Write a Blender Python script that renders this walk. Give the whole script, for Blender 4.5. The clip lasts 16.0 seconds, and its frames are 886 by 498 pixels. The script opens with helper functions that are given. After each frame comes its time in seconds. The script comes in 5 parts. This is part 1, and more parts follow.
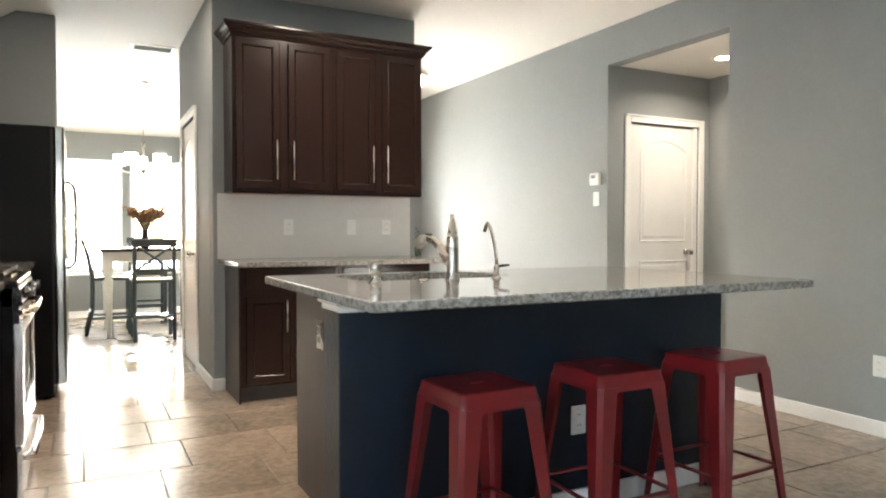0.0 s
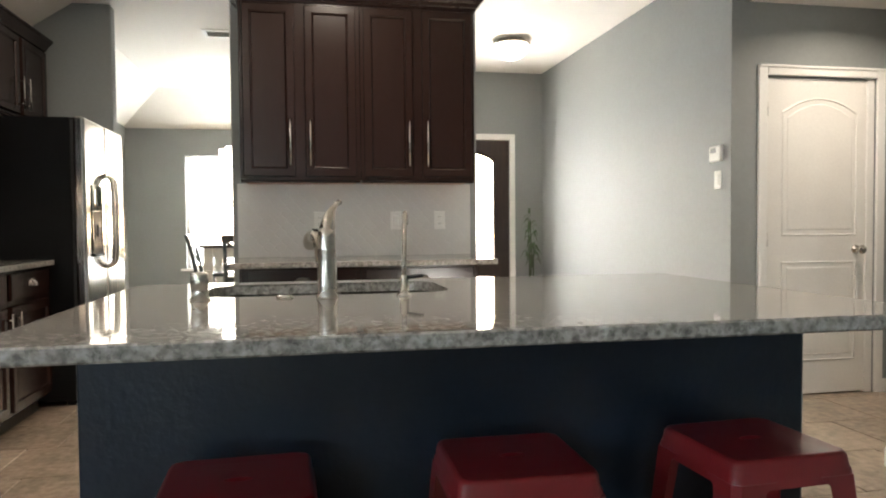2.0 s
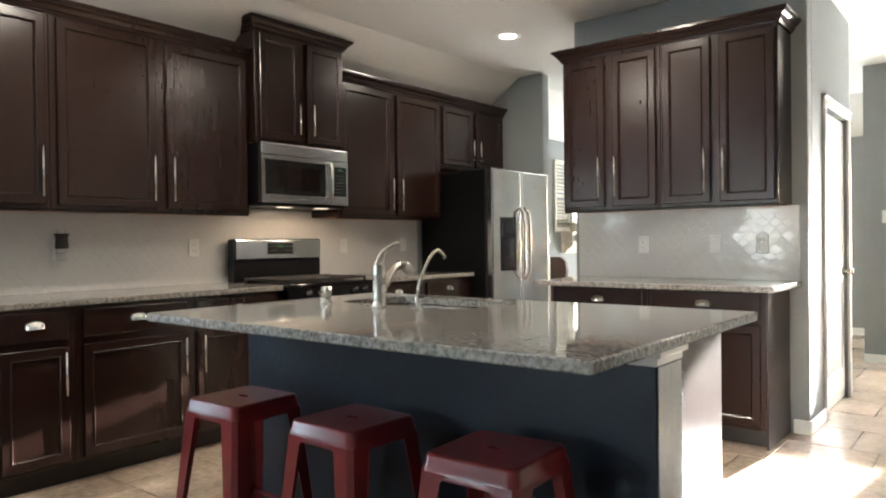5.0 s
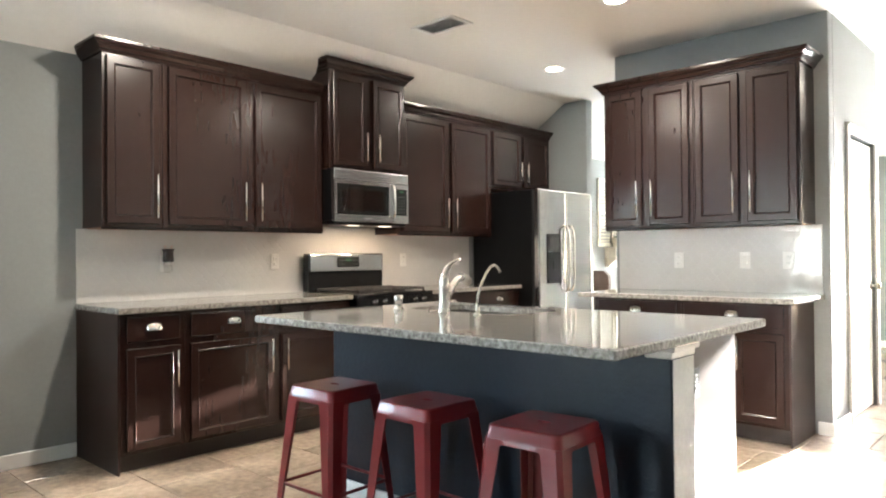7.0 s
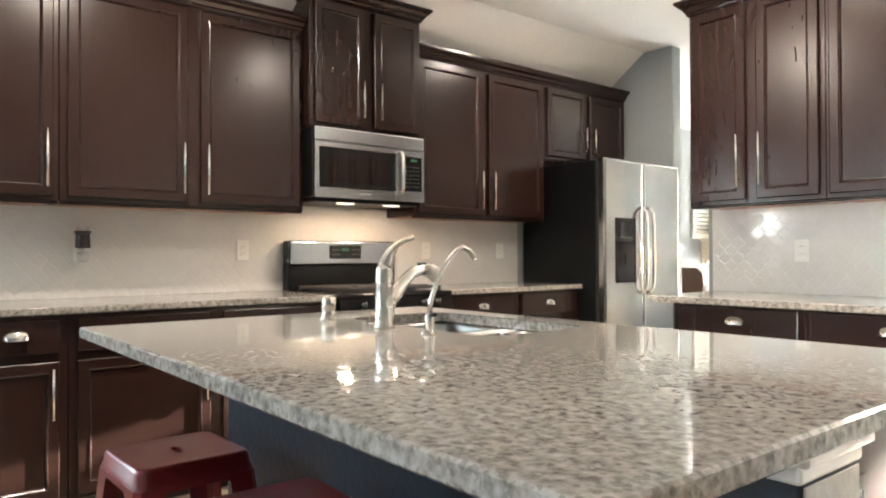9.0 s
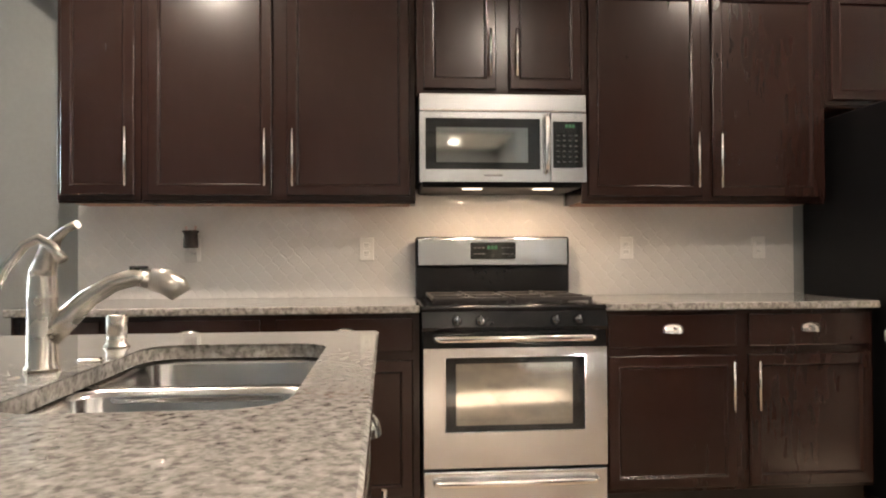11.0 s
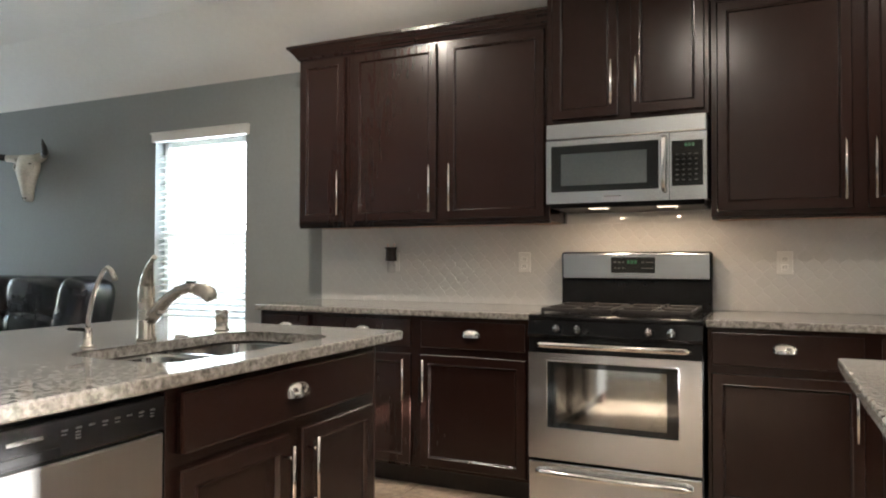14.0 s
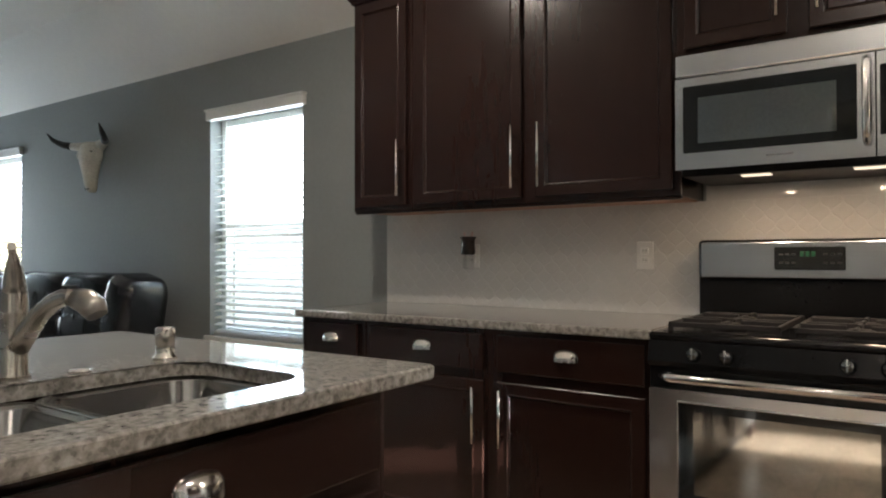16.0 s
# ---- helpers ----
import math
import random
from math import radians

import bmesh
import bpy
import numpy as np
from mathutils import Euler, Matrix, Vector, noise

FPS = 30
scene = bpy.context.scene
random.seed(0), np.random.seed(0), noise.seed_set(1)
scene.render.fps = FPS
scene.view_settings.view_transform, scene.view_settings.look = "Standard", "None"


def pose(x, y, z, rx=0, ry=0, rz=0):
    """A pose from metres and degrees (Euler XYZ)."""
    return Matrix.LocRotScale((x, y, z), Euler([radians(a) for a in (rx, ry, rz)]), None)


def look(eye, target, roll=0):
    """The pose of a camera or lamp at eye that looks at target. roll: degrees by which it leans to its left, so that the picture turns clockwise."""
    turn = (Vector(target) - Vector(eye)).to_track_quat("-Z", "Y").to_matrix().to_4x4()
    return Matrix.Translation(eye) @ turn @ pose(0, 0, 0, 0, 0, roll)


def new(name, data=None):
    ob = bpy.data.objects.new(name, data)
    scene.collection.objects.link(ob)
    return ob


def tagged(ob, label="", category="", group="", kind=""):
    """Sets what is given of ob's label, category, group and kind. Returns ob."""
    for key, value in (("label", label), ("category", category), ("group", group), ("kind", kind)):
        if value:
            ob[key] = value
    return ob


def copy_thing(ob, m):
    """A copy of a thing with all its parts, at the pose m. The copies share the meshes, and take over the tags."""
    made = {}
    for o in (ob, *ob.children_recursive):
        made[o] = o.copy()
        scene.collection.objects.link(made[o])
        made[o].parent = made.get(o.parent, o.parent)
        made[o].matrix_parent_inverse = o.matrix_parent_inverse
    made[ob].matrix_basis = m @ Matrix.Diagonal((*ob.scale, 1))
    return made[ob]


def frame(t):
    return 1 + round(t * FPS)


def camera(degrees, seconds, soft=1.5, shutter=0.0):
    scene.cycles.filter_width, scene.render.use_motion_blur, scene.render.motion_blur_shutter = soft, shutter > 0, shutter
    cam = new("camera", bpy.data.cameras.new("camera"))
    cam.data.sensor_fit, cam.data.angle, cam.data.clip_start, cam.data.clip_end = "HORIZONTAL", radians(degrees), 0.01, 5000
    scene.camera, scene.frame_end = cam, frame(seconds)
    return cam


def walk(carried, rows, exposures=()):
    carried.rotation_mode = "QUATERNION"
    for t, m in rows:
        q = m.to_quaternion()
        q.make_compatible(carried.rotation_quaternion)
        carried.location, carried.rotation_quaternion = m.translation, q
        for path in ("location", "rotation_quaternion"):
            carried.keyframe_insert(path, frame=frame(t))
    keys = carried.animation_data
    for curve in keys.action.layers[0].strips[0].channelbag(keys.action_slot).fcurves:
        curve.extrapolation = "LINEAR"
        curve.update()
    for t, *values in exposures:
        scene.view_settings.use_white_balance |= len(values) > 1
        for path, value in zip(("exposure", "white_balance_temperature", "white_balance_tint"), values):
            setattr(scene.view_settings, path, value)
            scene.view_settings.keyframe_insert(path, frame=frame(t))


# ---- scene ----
cam = camera(65.0, 16.0, soft=2.0)
PATH = [
    (0.0, (0.139, -0.050, 1.110), (1.061, 1.724, 1.059), 0.0),
    (0.5, (0.333, 0.045, 1.113), (1.169, 1.862, 1.058), -0.1),
    (1.0, (0.627, 0.168, 1.117), (1.359, 2.028, 1.056), -0.2),
    (1.5, (0.993, 0.332, 1.110), (1.580, 2.242, 1.045), -0.3),
    (2.0, (1.398, 0.506, 1.107), (1.778, 2.468, 1.039), -0.5),
    (2.5, (1.857, 0.625, 1.103), (1.862, 2.624, 1.033), -0.7),
    (3.0, (2.250, 0.715, 1.125), (1.895, 2.682, 1.056), -1.0),
    (3.5, (2.634, 0.708, 1.156), (1.975, 2.596, 1.093), -1.0),
    (4.0, (2.963, 0.696, 1.154), (2.001, 2.449, 1.094), -0.9),
    (4.5, (3.224, 0.562, 1.163), (2.046, 2.178, 1.115), -0.8),
    (7.0, (3.722, -0.063, 1.191), (2.358, 1.400, 1.210), -0.5),
    (7.5, (3.562, 0.119, 1.170), (2.178, 1.563, 1.189), -0.5),
    (8.0, (3.390, 0.468, 1.147), (1.989, 1.895, 1.165), -0.5),
    (10.5, (2.785, 2.576, 1.110), (0.854, 3.095, 1.131), -0.1),
    (11.0, (2.732, 2.990, 1.113), (0.740, 3.154, 1.138), -0.3),
    (11.5, (2.632, 3.340, 1.095), (0.635, 3.244, 1.130), -0.2),
    (12.0, (2.648, 3.647, 1.105), (0.675, 3.325, 1.134), -0.3),
    (12.5, (2.692, 3.864, 1.096), (0.770, 3.309, 1.130), -0.2),
    (13.0, (2.841, 4.007, 1.102), (0.988, 3.253, 1.136), 0.0),
    (13.5, (2.961, 4.100, 1.149), (1.137, 3.280, 1.183), 0.1),
    (14.0, (3.031, 4.138, 1.161), (1.216, 3.298, 1.198), 0.1),
    (14.5, (2.990, 4.125, 1.159), (1.184, 3.268, 1.191), 0.0),
    (15.0, (2.771, 4.044, 1.157), (0.977, 3.161, 1.188), 0.0),
    (15.5, (2.460, 3.956, 1.144), (0.686, 3.032, 1.170), 0.0),
    (16.0, (2.087, 3.859, 1.152), (0.446, 2.715, 1.176), -0.1),
]
EXPOSURE = [
    (0.0, 4.75, 6500, 10), (1.0, 4.48, 6500, 10), (2.0, 4.38, 6600, 10), (3.0, 4.1, 6400, 9), (3.5, 4.1, 6400, 9), (4.0, 4.25, 6350, 9),
    (4.7, 4.65, 6300, 9), (6.8, 5.53, 6250, 9), (8.0, 5.82, 6250, 9), (10.5, 5.36, 6750, 14), (11.0, 5.4, 6700, 14), (11.5, 5.5, 6650, 14),
    (12.5, 5.58, 6400, 10), (13.5, 5.17, 6300, 10), (14.5, 4.6, 6300, 10), (15.5, 4.3, 6300, 10), (16.0, 4.2, 6300, 10),
]
walk(cam, [(t, look(eye, target, roll)) for t, eye, target, roll in PATH], EXPOSURE)

# ---- world, sun and window light ----
world = bpy.data.worlds.new("sky")
scene.world = world
world.use_nodes = True
wn = world.node_tree.nodes
sky = wn.new("ShaderNodeTexSky")
sky.sky_type, sky.sun_disc = "NISHITA", False
sky.sun_elevation, sky.sun_rotation = radians(11.6), radians(8.0)
wn["Background"].inputs["Strength"].default_value = 0.055
world.node_tree.links.new(sky.outputs[0], wn["Background"].inputs["Color"])
sun = new("sun", bpy.data.lights.new("sun", "SUN"))
sun.data.energy, sun.data.angle, sun.data.color = 5.0, radians(0.8), (1.0, 0.95, 0.87)
sun.matrix_world = look((3.80, 12.9, 2.125), (3.1, 7.9, 1.1))


def area_lamp(name, centre, target, width, height, watts, colour):
    lamp = new(name, bpy.data.lights.new(name, "AREA"))
    lamp.data.shape, lamp.data.size, lamp.data.size_y = "RECTANGLE", width, height
    lamp.data.energy, lamp.data.color = watts, colour
    lamp.matrix_world = look(centre, target)
    return lamp


DAY = (0.78, 0.91, 1.0)
area_lamp("daylight_front_door", (3.14, 8.25, 1.32), (3.14, 0, 1.32), 0.62, 1.25, 5.2, (1.0, 0.98, 0.94))
area_lamp("daylight_dining_window", (0.66, 10.35, 1.31), (0.66, 0, 1.31), 1.75, 1.5, 6.5, DAY)
area_lamp("daylight_living_window", (-1.1, 0.43, 1.74), (5, 0.43, 1.74), 0.9, 0.74, 2.1, DAY)
area_lamp("daylight_living_window", (-1.1, -3.05, 1.74), (5, -3.05, 1.74), 0.9, 0.74, 2.1, DAY)
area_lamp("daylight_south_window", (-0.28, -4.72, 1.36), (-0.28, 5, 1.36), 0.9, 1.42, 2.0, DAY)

WARM = (1.0, 0.865, 0.72)


def downlight_lamp(x, y, z, watts, spread, size=0.11):
    lamp = new("recessed_lamp", bpy.data.lights.new("recessed_lamp", "AREA"))
    lamp.data.shape, lamp.data.size, lamp.data.energy, lamp.data.color = "DISK", size, watts, WARM
    lamp.data.spread = radians(spread)     # a deep trim cuts off the flattest rays
    lamp.matrix_world = pose(x, y, z)


CANS = [(0.40, 4.90, 2.77), (1.58, 3.82, 2.77), (0.50, 2.00, 2.77), (4.61, 3.79, 2.465)]
for (cx, cy, cz), watts, spread in zip(CANS, (0.5, 0.95, 1.05, 0.65), (180, 160, 180, 153)):
    downlight_lamp(cx, cy, cz - 0.012, watts, spread)
for name, place, watts, radius in (("hall_lamp", (3.22, 6.6, 2.44), 0.12, 0.1), ("chandelier_lamp", (0.76, 8.37, 1.99), 0.6, 0.16)):
    lamp = new(name, bpy.data.lights.new(name, "POINT"))
    lamp.data.energy, lamp.data.color, lamp.data.shadow_soft_size = watts, WARM, radius
    lamp.location = place

# ---- materials ----
def material(name, colour, rough=0.5, metal=0.0, vary=0.12, scale=8.0, fine=90.0, bump=0.0, bump_scale=160.0, stretch=(1, 1, 1), coat=0.0, per_piece=0.0, gloss_vary=0.08, spec=0.5):
    """A procedural surface: base colour with broad and fine variation, uneven gloss and fine relief."""
    m = bpy.data.materials.new(name)
    m.use_nodes = True
    n, ln = m.node_tree.nodes, m.node_tree.links
    b = n["Principled BSDF"]
    b.inputs["Metallic"].default_value, b.inputs["Coat Weight"].default_value = metal, coat
    b.inputs["Coat Roughness"].default_value, b.inputs["Specular IOR Level"].default_value = 0.15, spec
    coord, mapping = n.new("ShaderNodeTexCoord"), n.new("ShaderNodeMapping")
    mapping.inputs["Scale"].default_value = stretch
    ln.new(coord.outputs["Object"], mapping.inputs["Vector"])
    broad, grain = n.new("ShaderNodeTexNoise"), n.new("ShaderNodeTexNoise")
    broad.inputs["Scale"].default_value, grain.inputs["Scale"].default_value = scale, fine
    broad.inputs["Detail"].default_value, grain.inputs["Detail"].default_value = 4, 3
    for tex in (broad, grain):
        ln.new(mapping.outputs[0], tex.inputs["Vector"])
    mix = n.new("ShaderNodeMath")
    mix.operation = "ADD"
    ln.new(broad.outputs["Fac"], mix.inputs[0])
    ln.new(grain.outputs["Fac"], mix.inputs[1])
    last = mix.outputs[0]
    if per_piece:
        info, add = n.new("ShaderNodeObjectInfo"), n.new("ShaderNodeMath")
        add.operation, add.inputs[1].default_value = "MULTIPLY_ADD", per_piece
        ln.new(info.outputs["Random"], add.inputs[0])
        ln.new(last, add.inputs[2])
        last = add.outputs[0]
    ramp = n.new("ShaderNodeMapRange")
    ramp.inputs["From Min"].default_value, ramp.inputs["From Max"].default_value = 0.65, 1.35 + per_piece
    ln.new(last, ramp.inputs["Value"])
    tint = n.new("ShaderNodeMix")
    tint.data_type = "RGBA"
    tint.inputs["A"].default_value = (*[c * (1 - vary) for c in colour], 1)
    tint.inputs["B"].default_value = (*[min(1, c * (1 + vary)) for c in colour], 1)
    ln.new(ramp.outputs[0], tint.inputs["Factor"])
    ln.new(tint.outputs["Result"], b.inputs["Base Color"])
    gloss = n.new("ShaderNodeMapRange")
    gloss.inputs["To Min"].default_value, gloss.inputs["To Max"].default_value = max(0.02, rough - gloss_vary), min(1, rough + gloss_vary)
    ln.new(broad.outputs["Fac"], gloss.inputs["Value"])
    ln.new(gloss.outputs[0], b.inputs["Roughness"])
    if bump:
        tex, bm_node = n.new("ShaderNodeTexNoise"), n.new("ShaderNodeBump")
        tex.inputs["Scale"].default_value = bump_scale
        ln.new(mapping.outputs[0], tex.inputs["Vector"])
        bm_node.inputs["Strength"].default_value, bm_node.inputs["Distance"].default_value = bump, 0.004
        ln.new(tex.outputs["Fac"], bm_node.inputs["Height"])
        ln.new(bm_node.outputs[0], b.inputs["Normal"])
    return m


def glow(name, colour, strength):
    m = bpy.data.materials.new(name)
    m.use_nodes = True
    b = m.node_tree.nodes["Principled BSDF"]
    b.inputs["Base Color"].default_value = (*[c * min(1, strength * 3) for c in colour], 1)
    b.inputs["Emission Color"].default_value, b.inputs["Emission Strength"].default_value = (*colour, 1), strength
    return m


def clear_glass(name, rough=0.0):
    m = bpy.data.materials.new(name)
    m.use_nodes = True
    b = m.node_tree.nodes["Principled BSDF"]
    b.inputs["Transmission Weight"].default_value, b.inputs["Roughness"].default_value, b.inputs["IOR"].default_value = 1.0, rough, 1.05
    return m


def blind_slat(name):
    """Thin white vinyl that lets some daylight through."""
    m = material(name, (0.80, 0.80, 0.78), 0.5, vary=0.03)
    n, ln = m.node_tree.nodes, m.node_tree.links
    thin, mix = n.new("ShaderNodeBsdfTranslucent"), n.new("ShaderNodeMixShader")
    thin.inputs["Color"].default_value, mix.inputs[0].default_value = (0.85, 0.85, 0.80, 1), 0.4
    ln.new(n["Principled BSDF"].outputs[0], mix.inputs[1])
    ln.new(thin.outputs[0], mix.inputs[2])
    ln.new(mix.outputs[0], n["Material Output"].inputs["Surface"])
    return m


def granite_stone(name):
    """Speckled stone: cream ground, tan and grey clouds, black and white flecks, polished."""
    m = bpy.data.materials.new(name)
    m.use_nodes = True
    n, ln = m.node_tree.nodes, m.node_tree.links
    b = n["Principled BSDF"]
    coord = n.new("ShaderNodeTexCoord")
    vor, noise_a, noise_b = n.new("ShaderNodeTexVoronoi"), n.new("ShaderNodeTexNoise"), n.new("ShaderNodeTexNoise")
    vor.inputs["Scale"].default_value, noise_a.inputs["Scale"].default_value, noise_b.inputs["Scale"].default_value = 140, 60, 200
    noise_a.inputs["Detail"].default_value = 5
    for tex in (vor, noise_a, noise_b):
        ln.new(coord.outputs["Object"], tex.inputs["Vector"])
    ramp = n.new("ShaderNodeValToRGB")
    e = ramp.color_ramp.elements
    e[0].position, e[0].color = 0.32, (0.155, 0.145, 0.132, 1)
    e[1].position, e[1].color = 0.72, (0.395, 0.378, 0.354, 1)
    for p, c in ((0.43, (0.230, 0.216, 0.197, 1)), (0.54, (0.300, 0.284, 0.262, 1))):
        k = e.new(p)
        k.color = c
    ln.new(noise_a.outputs["Fac"], ramp.inputs["Fac"])
    cells = n.new("ShaderNodeValToRGB")
    c = cells.color_ramp.elements
    c[0].position, c[0].color = 0.16, (0.05, 0.05, 0.05, 1)
    c[1].position, c[1].color = 0.30, (1, 1, 1, 1)
    sep = n.new("ShaderNodeSeparateColor")
    ln.new(vor.outputs["Color"], sep.inputs[0])
    ln.new(sep.outputs[0], cells.inputs["Fac"])
    mul = n.new("ShaderNodeMix")
    mul.data_type, mul.blend_type = "RGBA", "MULTIPLY"
    mul.inputs["Factor"].default_value = 0.30
    ln.new(ramp.outputs[0], mul.inputs["A"])
    ln.new(cells.outputs[0], mul.inputs["B"])
    ln.new(mul.outputs["Result"], b.inputs["Base Color"])
    gloss = n.new("ShaderNodeMapRange")
    gloss.inputs["To Min"].default_value, gloss.inputs["To Max"].default_value = 0.045, 0.060
    ln.new(noise_b.outputs["Fac"], gloss.inputs["Value"])
    ln.new(gloss.outputs[0], b.inputs["Roughness"])
    return m


def tile_stone(name):
    """Glazed beige floor tile with rusty and grey clouding, each tile a little different."""
    m = material(name, (0.36, 0.28, 0.21), 0.2, vary=0.44, scale=3.4, fine=26, bump=0.12, bump_scale=60, per_piece=0.25, gloss_vary=0.1)
    n, ln = m.node_tree.nodes, m.node_tree.links
    coord, info, shift = n.new("ShaderNodeTexCoord"), n.new("ShaderNodeObjectInfo"), n.new("ShaderNodeVectorMath")
    shift.operation = "MULTIPLY_ADD"
    shift.inputs[1].default_value = (31, 17, 9)
    ln.new(info.outputs["Random"], shift.inputs[0])
    ln.new(coord.outputs["Object"], shift.inputs[2])
    for tex in [x for x in n if x.bl_idname == "ShaderNodeTexNoise"]:
        ln.new(shift.outputs[0], tex.inputs["Vector"])
    return m


M_WALL = material("wall_paint", (0.262, 0.275, 0.272), 0.68, vary=0.05, scale=1.5, fine=40, bump=0.25, bump_scale=110, spec=0.38)
M_CEIL = material("ceiling_paint", (0.80, 0.77, 0.72), 0.8, vary=0.03, scale=1.2, fine=30, bump=0.35, bump_scale=90)
M_TRIM = material("white_trim_paint", (0.78, 0.77, 0.74), 0.35, vary=0.04, scale=3, fine=50)
M_DOOR = material("white_door_paint", (0.76, 0.74, 0.70), 0.4, vary=0.05, scale=4, fine=70, bump=0.06)
M_TILE = tile_stone("floor_tile")
M_GROUT = material("floor_grout", (0.17, 0.145, 0.12), 0.85, vary=0.2, scale=9, fine=150, bump=0.3)
M_WOOD = material("espresso_wood", (0.0208, 0.0093, 0.0071), 0.235, vary=0.05, scale=1.5, fine=10, stretch=(4, 4, 0.7), gloss_vary=0.004, spec=0.42)
M_WOOD_DARK = material("dark_cabinet_wood", (0.018, 0.011, 0.009), 0.4, vary=0.25, scale=3, fine=30, stretch=(6, 6, 0.7))
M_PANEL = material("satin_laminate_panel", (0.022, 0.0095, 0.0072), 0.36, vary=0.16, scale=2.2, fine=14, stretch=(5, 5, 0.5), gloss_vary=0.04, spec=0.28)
M_PLASTER = material("textured_plaster", (0.42, 0.41, 0.39), 0.6, vary=0.08, scale=6, fine=60, bump=1.0, bump_scale=28)
M_STEEL_DW = material("fine_brushed_steel", (0.40, 0.40, 0.40), 0.3, metal=1.0, vary=0.02, scale=2, fine=14, stretch=(60, 1, 0.3), gloss_vary=0.015)
M_KNOB = material("smoked_metal_knob", (0.13, 0.13, 0.13), 0.25, metal=1.0, vary=0.1)
M_GRANITE = granite_stone("granite")
M_STEEL = material("brushed_steel", (0.635, 0.65, 0.665), 0.25, metal=1.0, vary=0.02, scale=2, fine=14, stretch=(1, 1, 3), gloss_vary=0.004)
M_STEEL_V = material("brushed_steel_upright", (0.44, 0.44, 0.435), 0.19, metal=1.0, vary=0.03, scale=3, fine=8, stretch=(1, 1, 1), gloss_vary=0.04)
M_CHROME = material("polished_nickel", (0.72, 0.70, 0.67), 0.16, metal=1.0, vary=0.05)
M_NICKEL = material("brushed_nickel", (0.55, 0.52, 0.47), 0.27, metal=1.0, vary=0.08, fine=180)
M_BLACK = material("black_enamel", (0.007, 0.007, 0.0075), 0.2, vary=0.2, spec=0.3)
M_BLACK_MATT = material("black_textured_steel", (0.006, 0.006, 0.0065), 0.4, vary=0.2, bump=0.06, bump_scale=300, spec=0.12)
M_IRON = material("cast_iron", (0.016, 0.013, 0.012), 0.6, vary=0.3, fine=200, bump=0.2)
M_GLASS_DARK = material("dark_oven_glass", (0.012, 0.013, 0.013), 0.05, vary=0.1, gloss_vary=0.02)
M_OVEN_GLASS = material("grey_oven_glass", (0.36, 0.37, 0.36), 0.055, metal=1.0, vary=0.12, scale=2, gloss_vary=0.03)
M_BLUE = material("navy_wall_paint", (0.0062, 0.0115, 0.0215), 0.38, vary=0.14, scale=3, fine=60, bump=0.4, bump_scale=45, spec=0.36)
M_RED = material("red_powder_coat", (0.150, 0.0085, 0.0105), 0.30, vary=0.06, scale=6, fine=120, coat=0.35, gloss_vary=0.02)
M_RUBBER = material("black_rubber", (0.012, 0.012, 0.012), 0.8, vary=0.2)
M_LANTERN = material("white_glazed_tile", (0.62, 0.61, 0.59), 0.055, vary=0.03, scale=20, per_piece=0.3, gloss_vary=0.03, bump=0.05, bump_scale=40)
M_TGROUT = material("white_tile_grout", (0.62, 0.61, 0.59), 0.8, vary=0.08, fine=200)
M_PLATE = material("white_plastic_plate", (0.74, 0.73, 0.70), 0.35, vary=0.03)
M_PLATE_DARK = material("black_plastic_plate", (0.015, 0.015, 0.016), 0.35, vary=0.1)
M_GLASS = clear_glass("window_glass")
M_REED_GLINT = material("pink_glint_reed", (0.62, 0.44, 0.40), 0.35, vary=0.1)
M_BOTTLE = clear_glass("bottle_glass", 0.08)
M_BLIND = blind_slat("white_blind_slat")
M_DOORWOOD = material("stained_oak_door", (0.030, 0.016, 0.012), 0.35, vary=0.4, scale=3, fine=30, stretch=(8, 8, 0.7), bump=0.15, bump_scale=70)
M_LEATHER = material("black_leather", (0.012, 0.012, 0.014), 0.25, vary=0.3, scale=6, bump=0.9, bump_scale=11, coat=0.2)
M_BONE = material("bleached_bone", (0.62, 0.57, 0.49), 0.7, vary=0.2, scale=14, fine=70, bump=0.3)
M_HORN = material("black_horn", (0.020, 0.016, 0.014), 0.35, vary=0.35, scale=10)
M_CHAIR = material("grey_green_chair_paint", (0.035, 0.048, 0.048), 0.4, vary=0.15)
M_TABLEWHITE = material("cream_table_paint", (0.66, 0.62, 0.54), 0.4, vary=0.07)
M_DARKTOP = material("dark_table_top", (0.030, 0.019, 0.015), 0.25, vary=0.3, scale=3, stretch=(1, 8, 1))
M_CLAY = material("terracotta", (0.34, 0.15, 0.085), 0.65, vary=0.15, scale=10, bump=0.15)
M_LEAF = material("green_leaf", (0.055, 0.095, 0.035), 0.45, vary=0.4, scale=9, per_piece=0.3)
M_STEM = material("plant_stem", (0.05, 0.065, 0.03), 0.6, vary=0.3)
M_FLOWER = material("dried_orange_flower", (0.24, 0.12, 0.06), 0.85, vary=0.4, scale=30, per_piece=0.4)
M_VASE = material("dark_glazed_vase", (0.035, 0.025, 0.022), 0.2, vary=0.2)
M_CREAM = material("distressed_cream_wood", (0.60, 0.56, 0.47), 0.6, vary=0.22, scale=12, fine=60)
M_BROWN = material("brown_stained_wood", (0.050, 0.024, 0.015), 0.38, vary=0.35, scale=3, stretch=(7, 7, 0.8))
M_SCREEN = glow("green_clock_digits", (0.2, 1.0, 0.35), 0.003)
M_BULB = glow("warm_lamp_glass", (1.0, 0.88, 0.72), 0.85)
